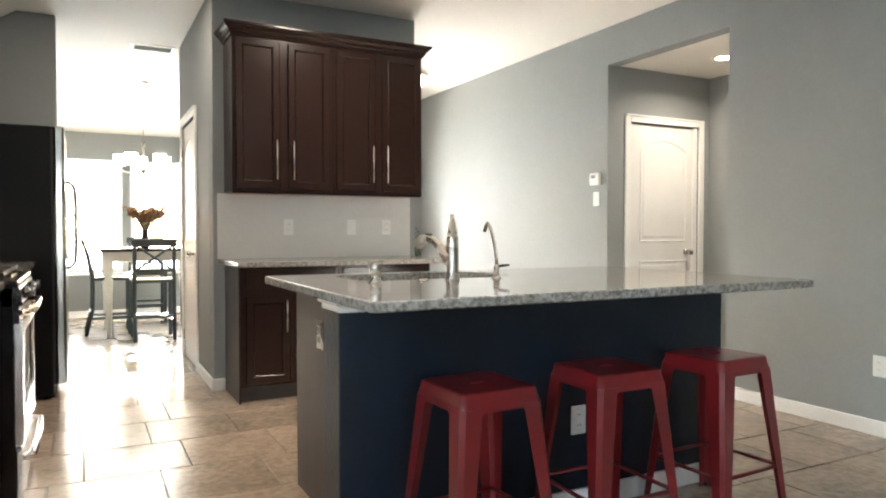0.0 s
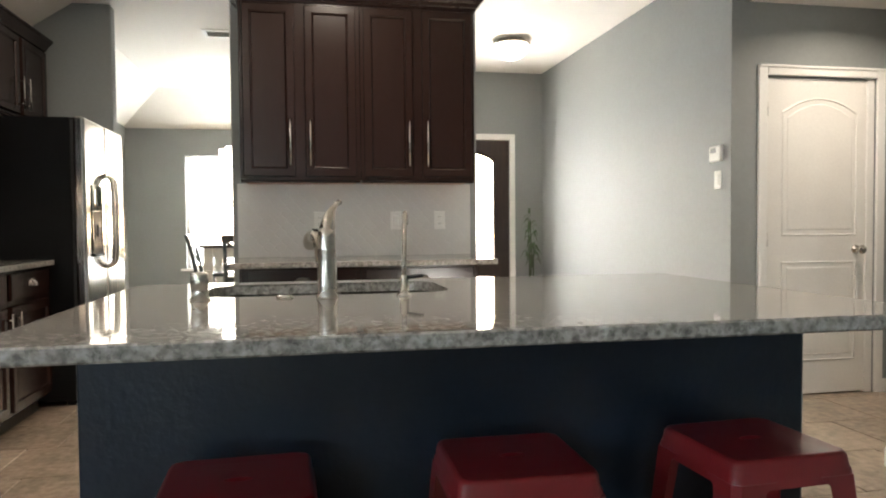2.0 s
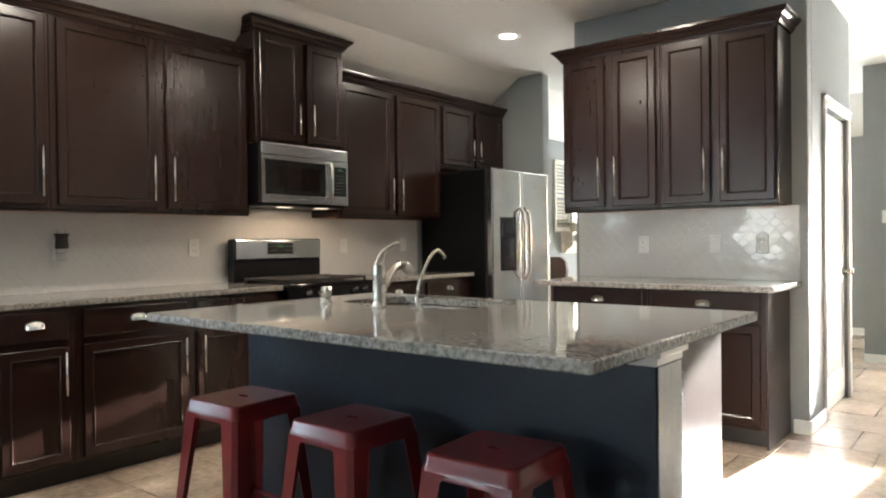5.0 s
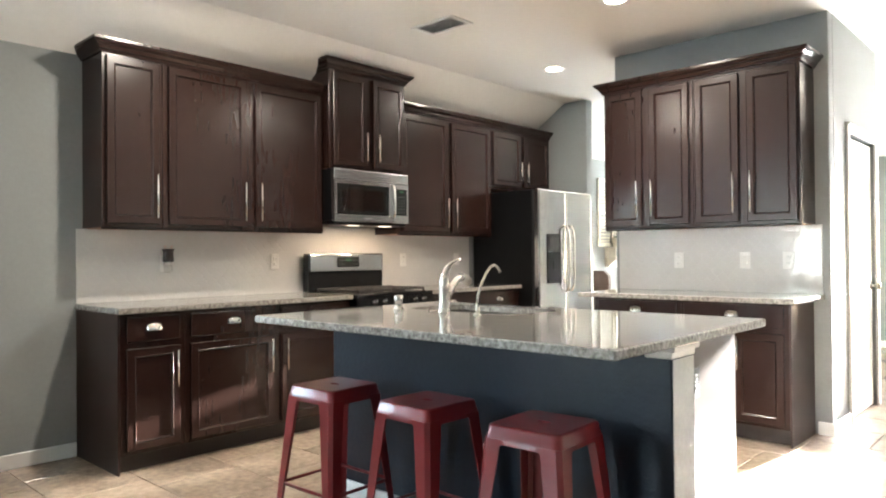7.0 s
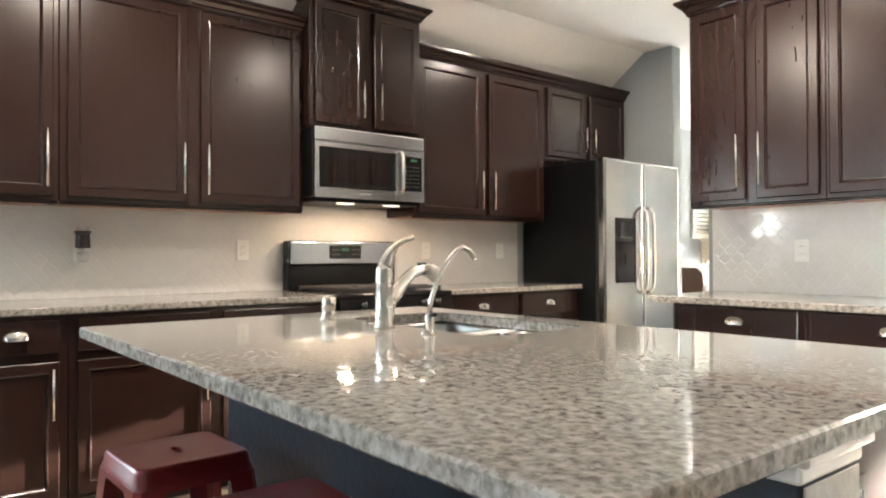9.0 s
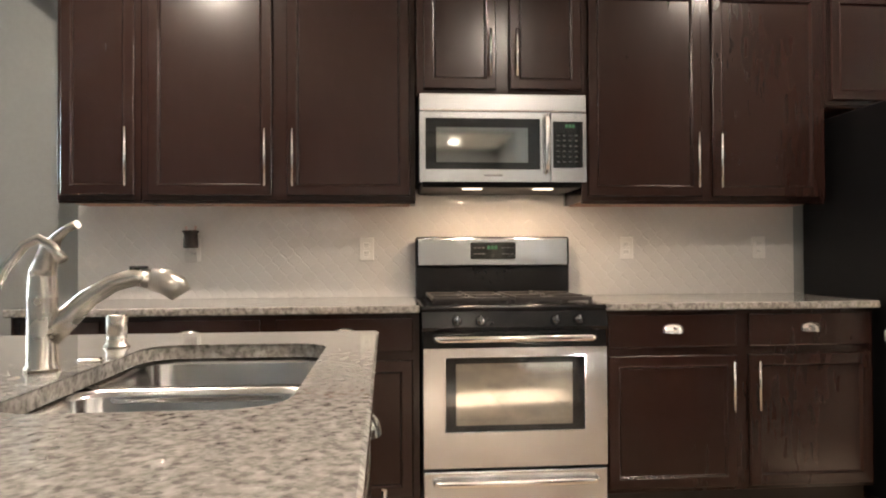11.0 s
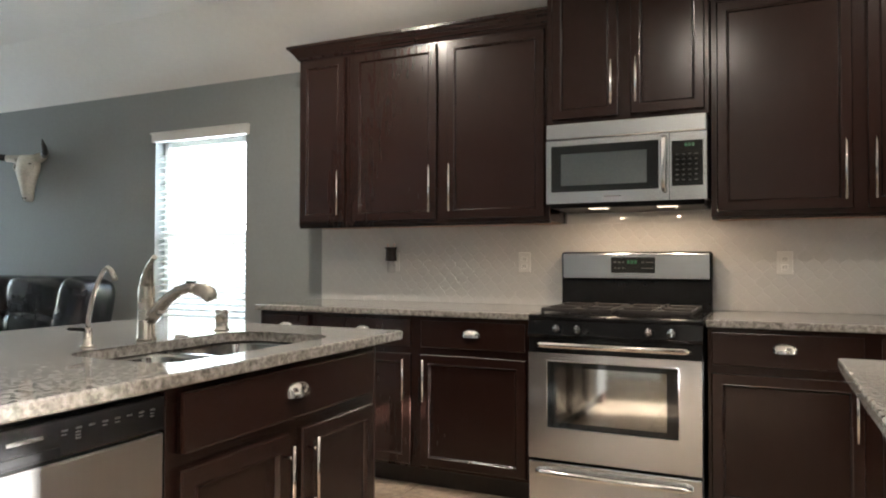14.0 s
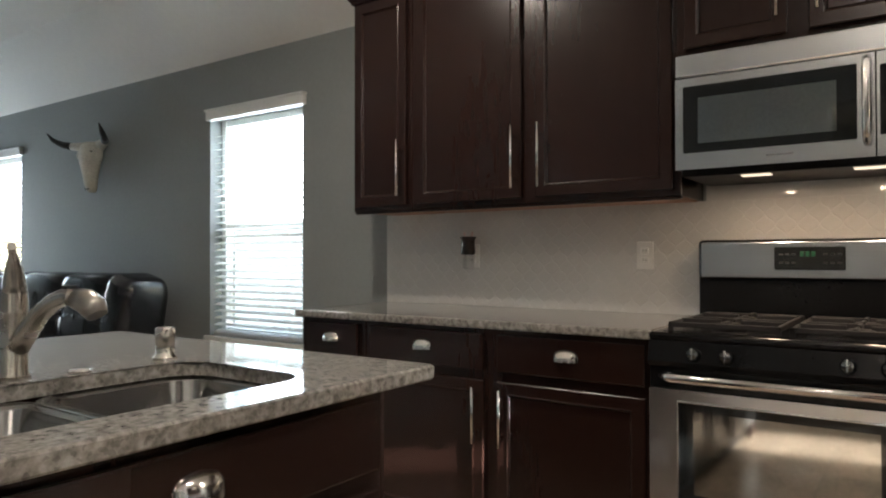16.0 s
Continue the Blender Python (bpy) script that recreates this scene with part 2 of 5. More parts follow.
M_SHADE = glow("frosted_lamp_shade", (1.0, 0.9, 0.76), 0.5)
M_WORKLIGHT = glow("warm_work_light_lens", (1.0, 0.8, 0.58), 0.07)
M_DIM = material("faint_printed_marks", (0.06, 0.06, 0.06), 0.4, vary=0.05)
M_MARK = material("grey_printed_marks", (0.22, 0.22, 0.22), 0.5, vary=0.05)
M_GRASS = material("lawn", (0.07, 0.10, 0.03), 0.9, vary=0.4, scale=3, fine=40)


# ---- mesh helpers ----
def box(bm, x0, y0, z0, x1, y1, z1, bevel=0.0, segments=1):
    made = bmesh.ops.create_cube(bm, size=1.0)["verts"]
    for v in made:
        v.co = Vector(((x0 + x1) / 2 + v.co.x * (x1 - x0), (y0 + y1) / 2 + v.co.y * (y1 - y0), (z0 + z1) / 2 + v.co.z * (z1 - z0)))
    if bevel:
        edges = list({e for v in made for e in v.link_edges})
        bmesh.ops.bevel(bm, geom=edges, offset=bevel, segments=segments, affect="EDGES", profile=0.5)
    return bm


def boxed(*a, **k):
    return box(bmesh.new(), *a, **k)


def tube(bm, points, radii, sides=12, cap=True):
    """A round tube along points, with a radius for each."""
    points = [Vector(p) for p in points]
    if not hasattr(radii, "__len__"):
        radii = [radii] * len(points)
    rings, side = [], None
    for i, p in enumerate(points):
        d = (points[min(i + 1, len(points) - 1)] - points[max(i - 1, 0)]).normalized()
        side = d.orthogonal().normalized() if side is None else (side - d * side.dot(d)).normalized()
        up = d.cross(side)
        rings.append([bm.verts.new(p + radii[i] * (math.cos(a) * side + math.sin(a) * up)) for a in [2 * math.pi * k / sides for k in range(sides)]])
    for a, b in zip(rings, rings[1:]):
        for k in range(sides):
            f = bm.faces.new((a[k], a[(k + 1) % sides], b[(k + 1) % sides], b[k]))
            f.smooth = True
    if cap:
        bm.faces.new(rings[0][::-1])
        bm.faces.new(rings[-1])
    return bm


def spin(bm, profile, centre=(0, 0, 0), sides=20, smooth=True):
    """A turned shape from (radius, height) pairs, bottom to top."""
    rings = []
    for r, z in profile:
        rings.append([bm.verts.new((centre[0] + max(r, 1e-4) * math.cos(2 * math.pi * k / sides), centre[1] + max(r, 1e-4) * math.sin(2 * math.pi * k / sides), centre[2] + z)) for k in range(sides)])
    for a, b in zip(rings, rings[1:]):
        for k in range(sides):
            f = bm.faces.new((a[k], a[(k + 1) % sides], b[(k + 1) % sides], b[k]))
            f.smooth = smooth
    bm.faces.new(rings[0][::-1])
    bm.faces.new(rings[-1])
    return bm


def extrude_outline(bm, outline, axis, a, b):
    """A prism from a closed outline of pairs; axis 'x','y','z' is the way it runs, from a to b."""
    def at(u, v, w):
        return {"x": (w, u, v), "y": (u, w, v), "z": (u, v, w)}[axis]
    lo, hi = [bm.verts.new(at(u, v, a)) for u, v in outline], [bm.verts.new(at(u, v, b)) for u, v in outline]
    n = len(outline)
    for k in range(n):
        bm.faces.new((lo[k], lo[(k + 1) % n], hi[(k + 1) % n], hi[k]))
    bm.faces.new(lo[::-1])
    bm.faces.new(hi)
    bmesh.ops.recalc_face_normals(bm, faces=bm.faces)
    return bm


def mesh_of(bm, name, mat):
    bmesh.ops.recalc_face_normals(bm, faces=bm.faces)
    me = bpy.data.meshes.new(name)
    bm.to_mesh(me)
    bm.free()
    me.materials.append(mat)
    return me


def part(name, bm, mat, parent=None, label="", m=None):
    ob = new(name, mesh_of(bm, name, mat))
    if parent is not None:
        ob.parent = parent
    if m is not None:
        ob.matrix_basis = m
    if label:
        ob["label"] = label
    return ob


def thing(name, m, label, category, group="", kind=""):
    ob = new(name)
    ob.empty_display_size = 0.1
    ob.matrix_basis = m
    return tagged(ob, label, category, group, kind)


def structure(name, bm, mat, label, category="wall"):
    return tagged(part(name, bm, mat), label, category, kind="structure")


def wall_with_holes(u0, u1, z0, z1, axis, a, b, holes):
    """A wall that runs along u ('x' or 'y'), thick from a to b, with rectangular holes (u0, u1, z0, z1)."""
    bm = bmesh.new()
    us = sorted({u0, u1, *[h[0] for h in holes], *[h[1] for h in holes]})
    zs = sorted({z0, z1, *[h[2] for h in holes], *[h[3] for h in holes]})
    def put(ua, ub, za, zb):
        if axis == "x":
            box(bm, ua, min(a, b), za, ub, max(a, b), zb)
        else:
            box(bm, min(a, b), ua, za, max(a, b), ub, zb)
    for ua, ub in zip(us, us[1:]):
        run = None
        for za, zb in zip(zs, zs[1:]):
            open_here = any(h[0] <= ua + 1e-6 and ub <= h[1] + 1e-6 and h[2] <= za + 1e-6 and zb <= h[3] + 1e-6 for h in holes)
            if open_here:
                if run:
                    put(ua, ub, *run)
                run = None
            else:
                run = (run[0], zb) if run else (za, zb)
        if run:
            put(ua, ub, *run)
    bmesh.ops.remove_doubles(bm, verts=bm.verts, dist=1e-5)
    return bm


# ---- the shell of the house ----
CEIL, LOW = 2.77, 2.42
WX, EX, NY, SY = -0.78, 3.96, 7.90, -4.5
structure("floor", boxed(-1.0, SY - 0.2, -0.12, 5.3, 10.2, -0.006), M_GROUT, "brown grout bed under the tiled floor", "floor")
structure("ground", boxed(-60, -60, -0.6, 60, 60, -0.35), M_GRASS, "green lawn outside the house", "ground")
structure("ceiling", boxed(-1.0, SY - 0.2, CEIL, 5.3, 10.2, CEIL + 0.12), M_CEIL, "off-white textured flat ceiling", "ceiling")
# Added board that glows pale blue in place of daylight beyond the blinds.
M_FAR_GLOW = glow("daylight_backdrop_glow", (0.84, 0.94, 1.0), 0.045)
structure("backdrop", boxed(-6.1, -12.0, -0.35, -6.0, 6.0, 1.75), M_FAR_GLOW, "pale glowing board in place of daylight outside the windows", "backdrop")
bm = bmesh.new()
extrude_outline(bm, [(WX - 0.02, LOW), (-0.26, CEIL + 0.01), (WX - 0.02, CEIL + 0.01)], "y", SY, 6.10)
structure("ceiling_slope_west", bm, M_CEIL, "sloped white ceiling band over the cabinets", "ceiling")
bm = bmesh.new()
extrude_outline(bm, [(-0.90, 2.38), (-0.30, CEIL + 0.01), (-0.90, CEIL + 0.01)], "y", 6.22, 10.0)
structure("ceiling_slope_dining_west", bm, M_CEIL, "sloped white ceiling of the dining nook", "ceiling")
bm = bmesh.new()
extrude_outline(bm, [(10.02, 2.37), (9.25, CEIL + 0.005), (10.02, CEIL + 0.005)], "x", -0.9, 2.35)
structure("ceiling_slope_dining_north", bm, M_CEIL, "sloped white ceiling over the dining window", "ceiling")
WIN_Z = (0.645, 2.06)
structure("wall_west", wall_with_holes(SY, 6.22, -0.02, CEIL, "y", WX - 0.2, WX, [(0.0, 0.86, *WIN_Z), (-3.48, -2.62, *WIN_Z)]), M_WALL, "grey painted outside wall with two windows")
structure("wall_fridge_partition", boxed(WX, 6.10, -0.02, -0.02, 6.22, CEIL, 0.012, 3), M_WALL, "short grey partition wall beside the refrigerator")
structure("wall_dining_west", boxed(-1.05, 6.22, -0.02, -0.87, 10.2, CEIL), M_WALL, "pale grey-green wall of the dining nook")
structure("wall_dining_north", wall_with_holes(-0.87, 2.35, -0.02, CEIL, "x", 10.0, 10.2, [(-0.155, 0.62, 0.575, 2.035), (0.72, 1.49, 0.575, 2.035)]), M_WALL, "grey wall with a bright double window")
structure("wall_dining_east", boxed(2.35, NY + 0.15, -0.02, 2.5, 10.2, CEIL), M_WALL, "grey wall between dining nook and porch")
structure("wall_entry", wall_with_holes(2.35, EX, -0.02, CEIL, "x", NY, NY + 0.15, [(2.70, 3.58, -0.02, 2.035)]), M_WALL, "grey entry wall round the front door")
structure("wall_east", wall_with_holes(SY, NY + 0.15, -0.02, CEIL, "y", EX, EX + 0.12, [(3.19, 4.385, -0.02, 2.465)]), M_WALL, "long light grey wall with a hall opening")
structure("wall_alcove_north", wall_with_holes(EX + 0.12, 5.3, -0.02, CEIL, "x", 4.385, 4.5, [(4.20, 4.985, -0.02, 2.02)]), M_WALL, "taupe hall wall round the white door")
structure("wall_alcove_behind_door", boxed(EX + 0.12, 4.62, -0.02, 5.3, 4.68, CEIL), M_WALL, "plain wall behind the closed hall door")
structure("wall_alcove_east", boxed(5.12, 2.9, -0.02, 5.3, 4.385, CEIL), M_WALL, "taupe end wall of the small hall")
structure("wall_alcove_south", boxed(EX + 0.12, 2.95, -0.02, 5.12, 3.10, CEIL), M_WALL, "taupe side wall of the small hall")
structure("ceiling_alcove", boxed(EX + 0.12, 3.10, 2.465, 5.12, 4.385, 2.54), M_CEIL, "lower white ceiling of the small hall", "ceiling")
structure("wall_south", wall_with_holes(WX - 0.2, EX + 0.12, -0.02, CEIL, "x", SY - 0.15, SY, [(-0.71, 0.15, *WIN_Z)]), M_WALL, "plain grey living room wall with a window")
PX0, PX1, PY0, PY1 = 0.945, 2.487, 4.95, 6.70
structure("wall_pantry_south", boxed(PX0, PY0, -0.02, PX1, PY0 + 0.11, CEIL, 0.008, 2), M_WALL, "dark grey pantry wall behind the cabinets")
structure("wall_pantry_west", wall_with_holes(PY0 + 0.11, PY1, -0.02, CEIL, "y", PX0, PX0 + 0.11, [(5.72, 6.50, -0.02, 2.03)]), M_WALL, "dark grey pantry wall round a white door")
structure("wall_pantry_east", wall_with_holes(PY0 + 0.11, 6.32, -0.02, CEIL, "y", PX1 - 0.11, PX1, [(5.42, 6.20, -0.02, 2.03)]), M_WALL, "grey pantry wall round a white door")
bm = boxed(PX0 + 0.11, PY1 - 0.11, -0.02, 1.9, PY1, CEIL)
box(bm, 1.9, 6.21, -0.02, PX1 - 0.11, 6.32, CEIL)
box(bm, 1.79, 6.32, -0.02, 1.9, PY1 - 0.11, CEIL)
structure("wall_pantry_north", bm, M_WALL, "grey back wall of the pantry block")


def baseboard(name, x0, y0, x1, y1):
    bm = boxed(x0, y0, 0.0, x1, y1, 0.085, 0.004)
    structure(name, bm, M_TRIM, "white painted baseboard along the wall", "baseboard")


baseboard("baseboard_west", WX, SY, WX + 0.014, 1.50)
baseboard("baseboard_east_south", EX - 0.014, SY, EX, 3.19)
baseboard("baseboard_east_north", EX - 0.014, 4.385, EX, NY)
baseboard("baseboard_entry_left", 2.35, NY - 0.014, 2.64, NY)
baseboard("baseboard_entry_right", 3.64, NY - 0.014, EX - 0.014, NY)
baseboard("baseboard_dining_west", -0.87, 6.22, -0.856, 10.0)
baseboard("baseboard_dining_north", -0.856, 9.986, 2.35, 10.0)
baseboard("baseboard_pantry_west", PX0 - 0.014, PY0, PX0, 5.66)
baseboard("baseboard_pantry_south_left", PX0 - 0.014, PY0 - 0.014, 1.02, PY0)
baseboard("baseboard_pantry_south_right", 2.40, PY0 - 0.014, PX1 + 0.014, PY0)
baseboard("baseboard_pantry_east", PX1, PY0, PX1 + 0.014, 5.36)
baseboard("baseboard_alcove_east", 5.106, 3.10, 5.12, 4.385)
baseboard("baseboard_alcove_north", 5.05, 4.371, 5.106, 4.385)
baseboard("baseboard_partition_end", -0.02, 6.10, -0.006, 6.22)


def casing(name, width, height, m, w=0.062, t=0.018, sill=False):
    """A flat door or window casing: local x along the wall, z up, standing out towards local -y."""
    bm = bmesh.new()
    box(bm, -w, -t, 0, 0, 0, height + w, 0.004)
    box(bm, width, -t, 0, width + w, 0, height + w, 0.004)
    box(bm, 0, -t, height, width, 0, height + w, 0.004)
    box(bm, -w + 0.006, -t - 0.008, height + w - 0.016, width + w - 0.006, -t, height + w, 0.002)
    ob = part(name, bm, M_TRIM, m=m)
    return tagged(ob, "white painted casing round the door opening", "door trim", kind="structure")


def inset_panels(bm, panels, y_face, depth, lip):
    """Raised and sunk fields on a door's front: each (x0, z0, x1, z1, arch)."""
    for x0, z0, x1, z1, arch in panels:
        def outline(g, steps=10):
            pts = [(x0 + g, z0 + g), (x1 - g, z0 + g)]
            if arch:
                cx, hw, top = (x0 + x1) / 2, (x1 - x0) / 2 - g, z1 - g
                pts += [(cx + hw * (1 - 2 * k / steps), top - arch * (1 - 2 * k / steps) ** 2) for k in range(steps + 1)]
            else:
                pts += [(x1 - g, z1 - g), (x0 + g, z1 - g)]
            return pts
        rings = [[bm.verts.new((u, y, v)) for u, v in outline(g)] for g, y in ((0, y_face - 0.001), (lip * 0.35, y_face - 0.006), (lip, y_face - 0.001 + depth), (lip * 2.2, y_face - 0.003))]
        n = len(rings[0])
        for a, b in zip(rings, rings[1:]):
            for k in range(n):
                bm.faces.new((a[k], a[(k + 1) % n], b[(k + 1) % n], b[k]))
        bm.faces.new(rings[-1])


def room_door(name, width, height, m, label, knob_x):
    """A moulded two-panel white door with an arched top panel and a round knob; face towards local -y."""
    door = thing(name, m, label, "door", kind="structure")
    bm = boxed(0, 0, 0.01, width, 0.035, height, 0.003)
    inset_panels(bm, [(0.11, 0.22, width - 0.11, 0.86, 0), (0.11, 1.02, width - 0.11, height - 0.12, 0.09)], 0.0, 0.008, 0.02)
    part("leaf", bm, M_DOOR, door)
    k = bmesh.new()
    spin(k, [(0.030, 0), (0.030, 0.006), (0.012, 0.012), (0.011, 0.035), (0.026, 0.045), (0.030, 0.058), (0.022, 0.070), (0.002, 0.073)])
    k.transform(pose(knob_x, 0, 0.93, 90, 0, 0))
    part("knob", k, M_NICKEL, door, "brushed nickel round knob")
    h = bmesh.new()
    for z in (0.2, 1.0, height - 0.2):
        tube(h, [(0.004 if knob_x > width / 2 else width - 0.004, -0.006, z - 0.045), (0.004 if knob_x > width / 2 else width - 0.004, -0.006, z + 0.045)], 0.006, 8)
    part("hinge", h, M_NICKEL, door)
    return door


# hall door, in the alcove's north wall
room_door("door_1", 0.765, 2.012, pose(4.210, 4.40, 0.0), "closed white two-panel arched interior door in the hall", 0.65)
casing("door_casing_1", 0.785, 2.02, pose(4.20, 4.385, 0))
structure("door_jamb_1", boxed(4.932, 4.392, 0, 4.985, 4.44, 2.018, 0.003), M_TRIM, "white door jamb of the hall door", "door trim")
# pantry doors
room_door("door_2", 0.76, 2.01, pose(PX0 + 0.002, 6.49, 0, 0, 0, -90), "closed white two-panel pantry door", 0.70)
casing("door_casing_2", 0.78, 2.03, pose(PX0, 6.50, 0, 0, 0, -90))
room_door("door_3", 0.76, 2.01, pose(PX1 - 0.02, 5.43, 0, 0, 0, 90), "closed white two-panel closet door", 0.70)
casing("door_casing_3", 0.78, 2.03, pose(PX1, 5.42, 0, 0, 0, 90))


def front_door():
    """Dark stained entry door with an arched glass lite above two raised panels."""
    door = thing("door_4", pose(2.708, NY + 0.02, 0.0), "dark stained wooden front door with arched glass", "door", kind="structure")
    w, h, t, gl, gr, gb, gt, rise = 0.864, 2.03, 0.045, 0.162, 0.705, 0.705, 1.80, 0.105
    bm = bmesh.new()
    box(bm, -0.007, 0, 0.012, w + 0.007, t, gb)
    box(bm, -0.007, 0, gb, gl, t, h)
    box(bm, gr, 0, gb, w + 0.007, t, h)
    top = [(gl + (gr - gl) * k / 14, gt + rise * math.sin(math.pi * k / 14) ** 0.8) for k in range(15)] + [(gr, h), (gl, h)]
    extrude_outline(bm, top, "y", 0, t)
    inset_panels(bm, [(0.13, 0.14, 0.41, 0.57, 0), (0.46, 0.14, 0.74, 0.57, 0)], 0.0, 0.012, 0.03)
    part("leaf", bm, M_DOORWOOD, door)
    path = [(gl, -0.004, gb), (gl, -0.004, gt)] + [(gl + (gr - gl) * k / 14, -0.004, gt + rise * math.sin(math.pi * k / 14) ** 0.8) for k in range(1, 14)] + [(gr, -0.004, gt), (gr, -0.004, gb), (gl, -0.004, gb)]
    part("glass_moulding", tube(bmesh.new(), path, 0.017, 8), M_DOORWOOD, door)
    pane = part("pane", extrude_outline(bmesh.new(), [(p[0], p[2]) for p in path[:-1]], "y", 0.018, 0.026), M_GLASS, door, "bright clear glass pane")
    pane.visible_shadow = False
    lock = bmesh.new()
    spin(lock, [(0.032, 0), (0.032, 0.012), (0.02, 0.02), (0.018, 0.03), (0.002, 0.032)])
    lock.transform(pose(0.068, 0, 1.10, 90, 0, 0))
    part("deadbolt", lock, M_NICKEL, door, "brushed nickel deadbolt")
    k = bmesh.new()
    spin(k, [(0.033, 0), (0.033, 0.008), (0.013, 0.014), (0.012, 0.04), (0.028, 0.05), (0.031, 0.062), (0.02, 0.073), (0.002, 0.075)])
    k.transform(pose(0.068, 0, 0.96, 90, 0, 0))
    part("knob", k, M_NICKEL, door, "brushed nickel knob")
    part("lower_plate", boxed(0.05, -0.004, 0.80, 0.088, 0, 0.90, 0.002), M_NICKEL, door)
    part("threshold", boxed(-0.008, -0.03, 0, w + 0.008, t + 0.06, 0.012, 0.003), M_NICKEL, door, "metal threshold")
    casing("door_casing_4", 0.88, 2.035, pose(2.70, NY, 0))


front_door()


def window(name, width, height, depth, m, label, blinds=None, valance=False, sill=True, drop=0.0, tilt=8, grid=False):
    """A white vinyl single-hung window: local x along, z up, room side towards local -y, glass set back by depth."""
    win = thing(name, m, label, "window", kind="structure")
    f = 0.045
    frame_bm = bmesh.new()
    for a in ((0, 0, f, height), (width - f, 0, width, height), (f, 0, width - f, f), (f, height - f, width - f, height)):
        box(frame_bm, a[0], depth - 0.03, a[1], a[2], depth + 0.03, a[3], 0.004)
    part("window_frame", frame_bm, M_TRIM, win)
    part("meeting_rail", boxed(f, depth - 0.025, height * 0.5 - 0.022, width - f, depth + 0.02, height * 0.5 + 0.022, 0.004), M_TRIM, win)
    for z0, z1 in ((f, height * 0.5 - 0.022), (height * 0.5 + 0.022, height - f)):
        pane = part("pane", boxed(f, depth - 0.004, z0, width - f, depth + 0.004, z1), M_GLASS, win)
        pane.visible_shadow = False
    if grid:
        part("muntin", boxed(width / 2 - 0.008, depth - 0.009, f, width / 2 + 0.008, depth + 0.009, height * 0.5 - 0.022), M_TRIM, win)
        part("muntin", boxed(f, depth - 0.0085, height * 0.27, width - f, depth + 0.0085, height * 0.27 + 0.016), M_TRIM, win)
    if sill:
        part("window_sill", boxed(-0.04, -0.025, -0.03, width + 0.04, depth - 0.03, 0.0, 0.005), M_TRIM, win)
    if blinds:
        slats = thing("window_blind", m, blinds, "blind")
        if valance:
            v = boxed(-0.01, -0.034, height - 0.012, width + 0.03, 0.02, height + 0.052, 0.004)
            box(v, -0.016, -0.042, height + 0.045, width + 0.036, 0.02, height + 0.058, 0.002)
            part("valance", v, M_TRIM, slats, "white crown-edged valance")
        pitch = 0.044
        proto = boxed(0.012, -0.022, -0.0015, width - 0.012, 0.022, 0.0015)
        me = mesh_of(proto, "slat", M_BLIND)
        count = int((height - drop - 0.06) / pitch)
        for k in range(count):
            s = new("slat", me)
            s.parent = slats
            s.matrix_basis = pose(0, 0.045, drop + 0.03 + k * pitch, tilt, 0, 0)
        part("bottom_rail", boxed(0.01, 0.02, drop, width - 0.01, 0.07, drop + 0.018, 0.003), M_BLIND, slats)
        for x in (width * 0.16, width * 0.84):
            part("cord", tube(bmesh.new(), [(x, 0.022, drop + 0.01), (x, 0.022, height - 0.02)], 0.0012, 5), M_BLIND, slats)
    return win


HALF = "white blind drawn half way down the dining window"
BLIND = "white horizontal blind with open slats"
window("window_1", 0.86, WIN_Z[1] - WIN_Z[0], 0.12, pose(WX, 0.0, WIN_Z[0], 0, 0, 90), "bright white-framed living room window", BLIND, True, tilt=18)
window("window_2", 0.86, WIN_Z[1] - WIN_Z[0], 0.12, pose(WX, -3.48, WIN_Z[0], 0, 0, 90), "bright white-framed living room window", BLIND, True, tilt=18)
window("window_3", 0.775, 1.46, 0.12, pose(-0.155, 10.0, 0.575), "bright dining window with half-drawn white blind", HALF, drop=0.74, tilt=-52, grid=True)
window("window_4", 0.77, 1.46, 0.12, pose(0.72, 10.0, 0.575), "bright dining window with half-drawn white blind", HALF, drop=0.74, tilt=-52, grid=True)
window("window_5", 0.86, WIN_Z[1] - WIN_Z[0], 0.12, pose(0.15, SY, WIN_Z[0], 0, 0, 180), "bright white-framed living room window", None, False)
part_sill = structure("window_stool_dining", boxed(-0.22, 9.94, 0.545, 1.55, 10.0, 0.575, 0.005), M_TRIM, "white sill under the dining windows", "window sill")

# ---- cabinets ----
def panel_door(w, h, t=0.02, rail=0.042):
    """A framed cabinet door with a beaded, sunk field; from (0,0,0), face towards local -y."""
    bm = bmesh.new()
    def ring(g, y):
        return [bm.verts.new(p) for p in ((g, y, g), (w - g, y, g), (w - g, y, h - g), (g, y, h - g))]
    rings = [ring(0, 0), ring(0, -t + 0.004), ring(0.004, -t), ring(rail, -t), ring(rail + 0.004, -t - 0.002), ring(rail + 0.009, -t + 0.003), ring(rail + 0.013, -t + 0.009)]
    for a, b in zip(rings, rings[1:]):
        for k in range(4):
            bm.faces.new((a[k], a[(k + 1) % 4], b[(k + 1) % 4], b[k]))
    bm.faces.new(rings[-1])
    bm.faces.new(rings[0][::-1])
    return bm


def slab_front(w, h, t=0.02):
    bm = boxed(0, -t, 0, w, 0, h, 0.005, 2)
    return bm


def bar_pull(length, r=0.006):
    bm = tube(bmesh.new(), [(0, -0.034, 0), (0, -0.034, length)], r, 10)
    for z in (length * 0.16, length * 0.84):
        tube(bm, [(0, 0, z), (0, -0.034, z)], r * 0.8, 8)
    return bm


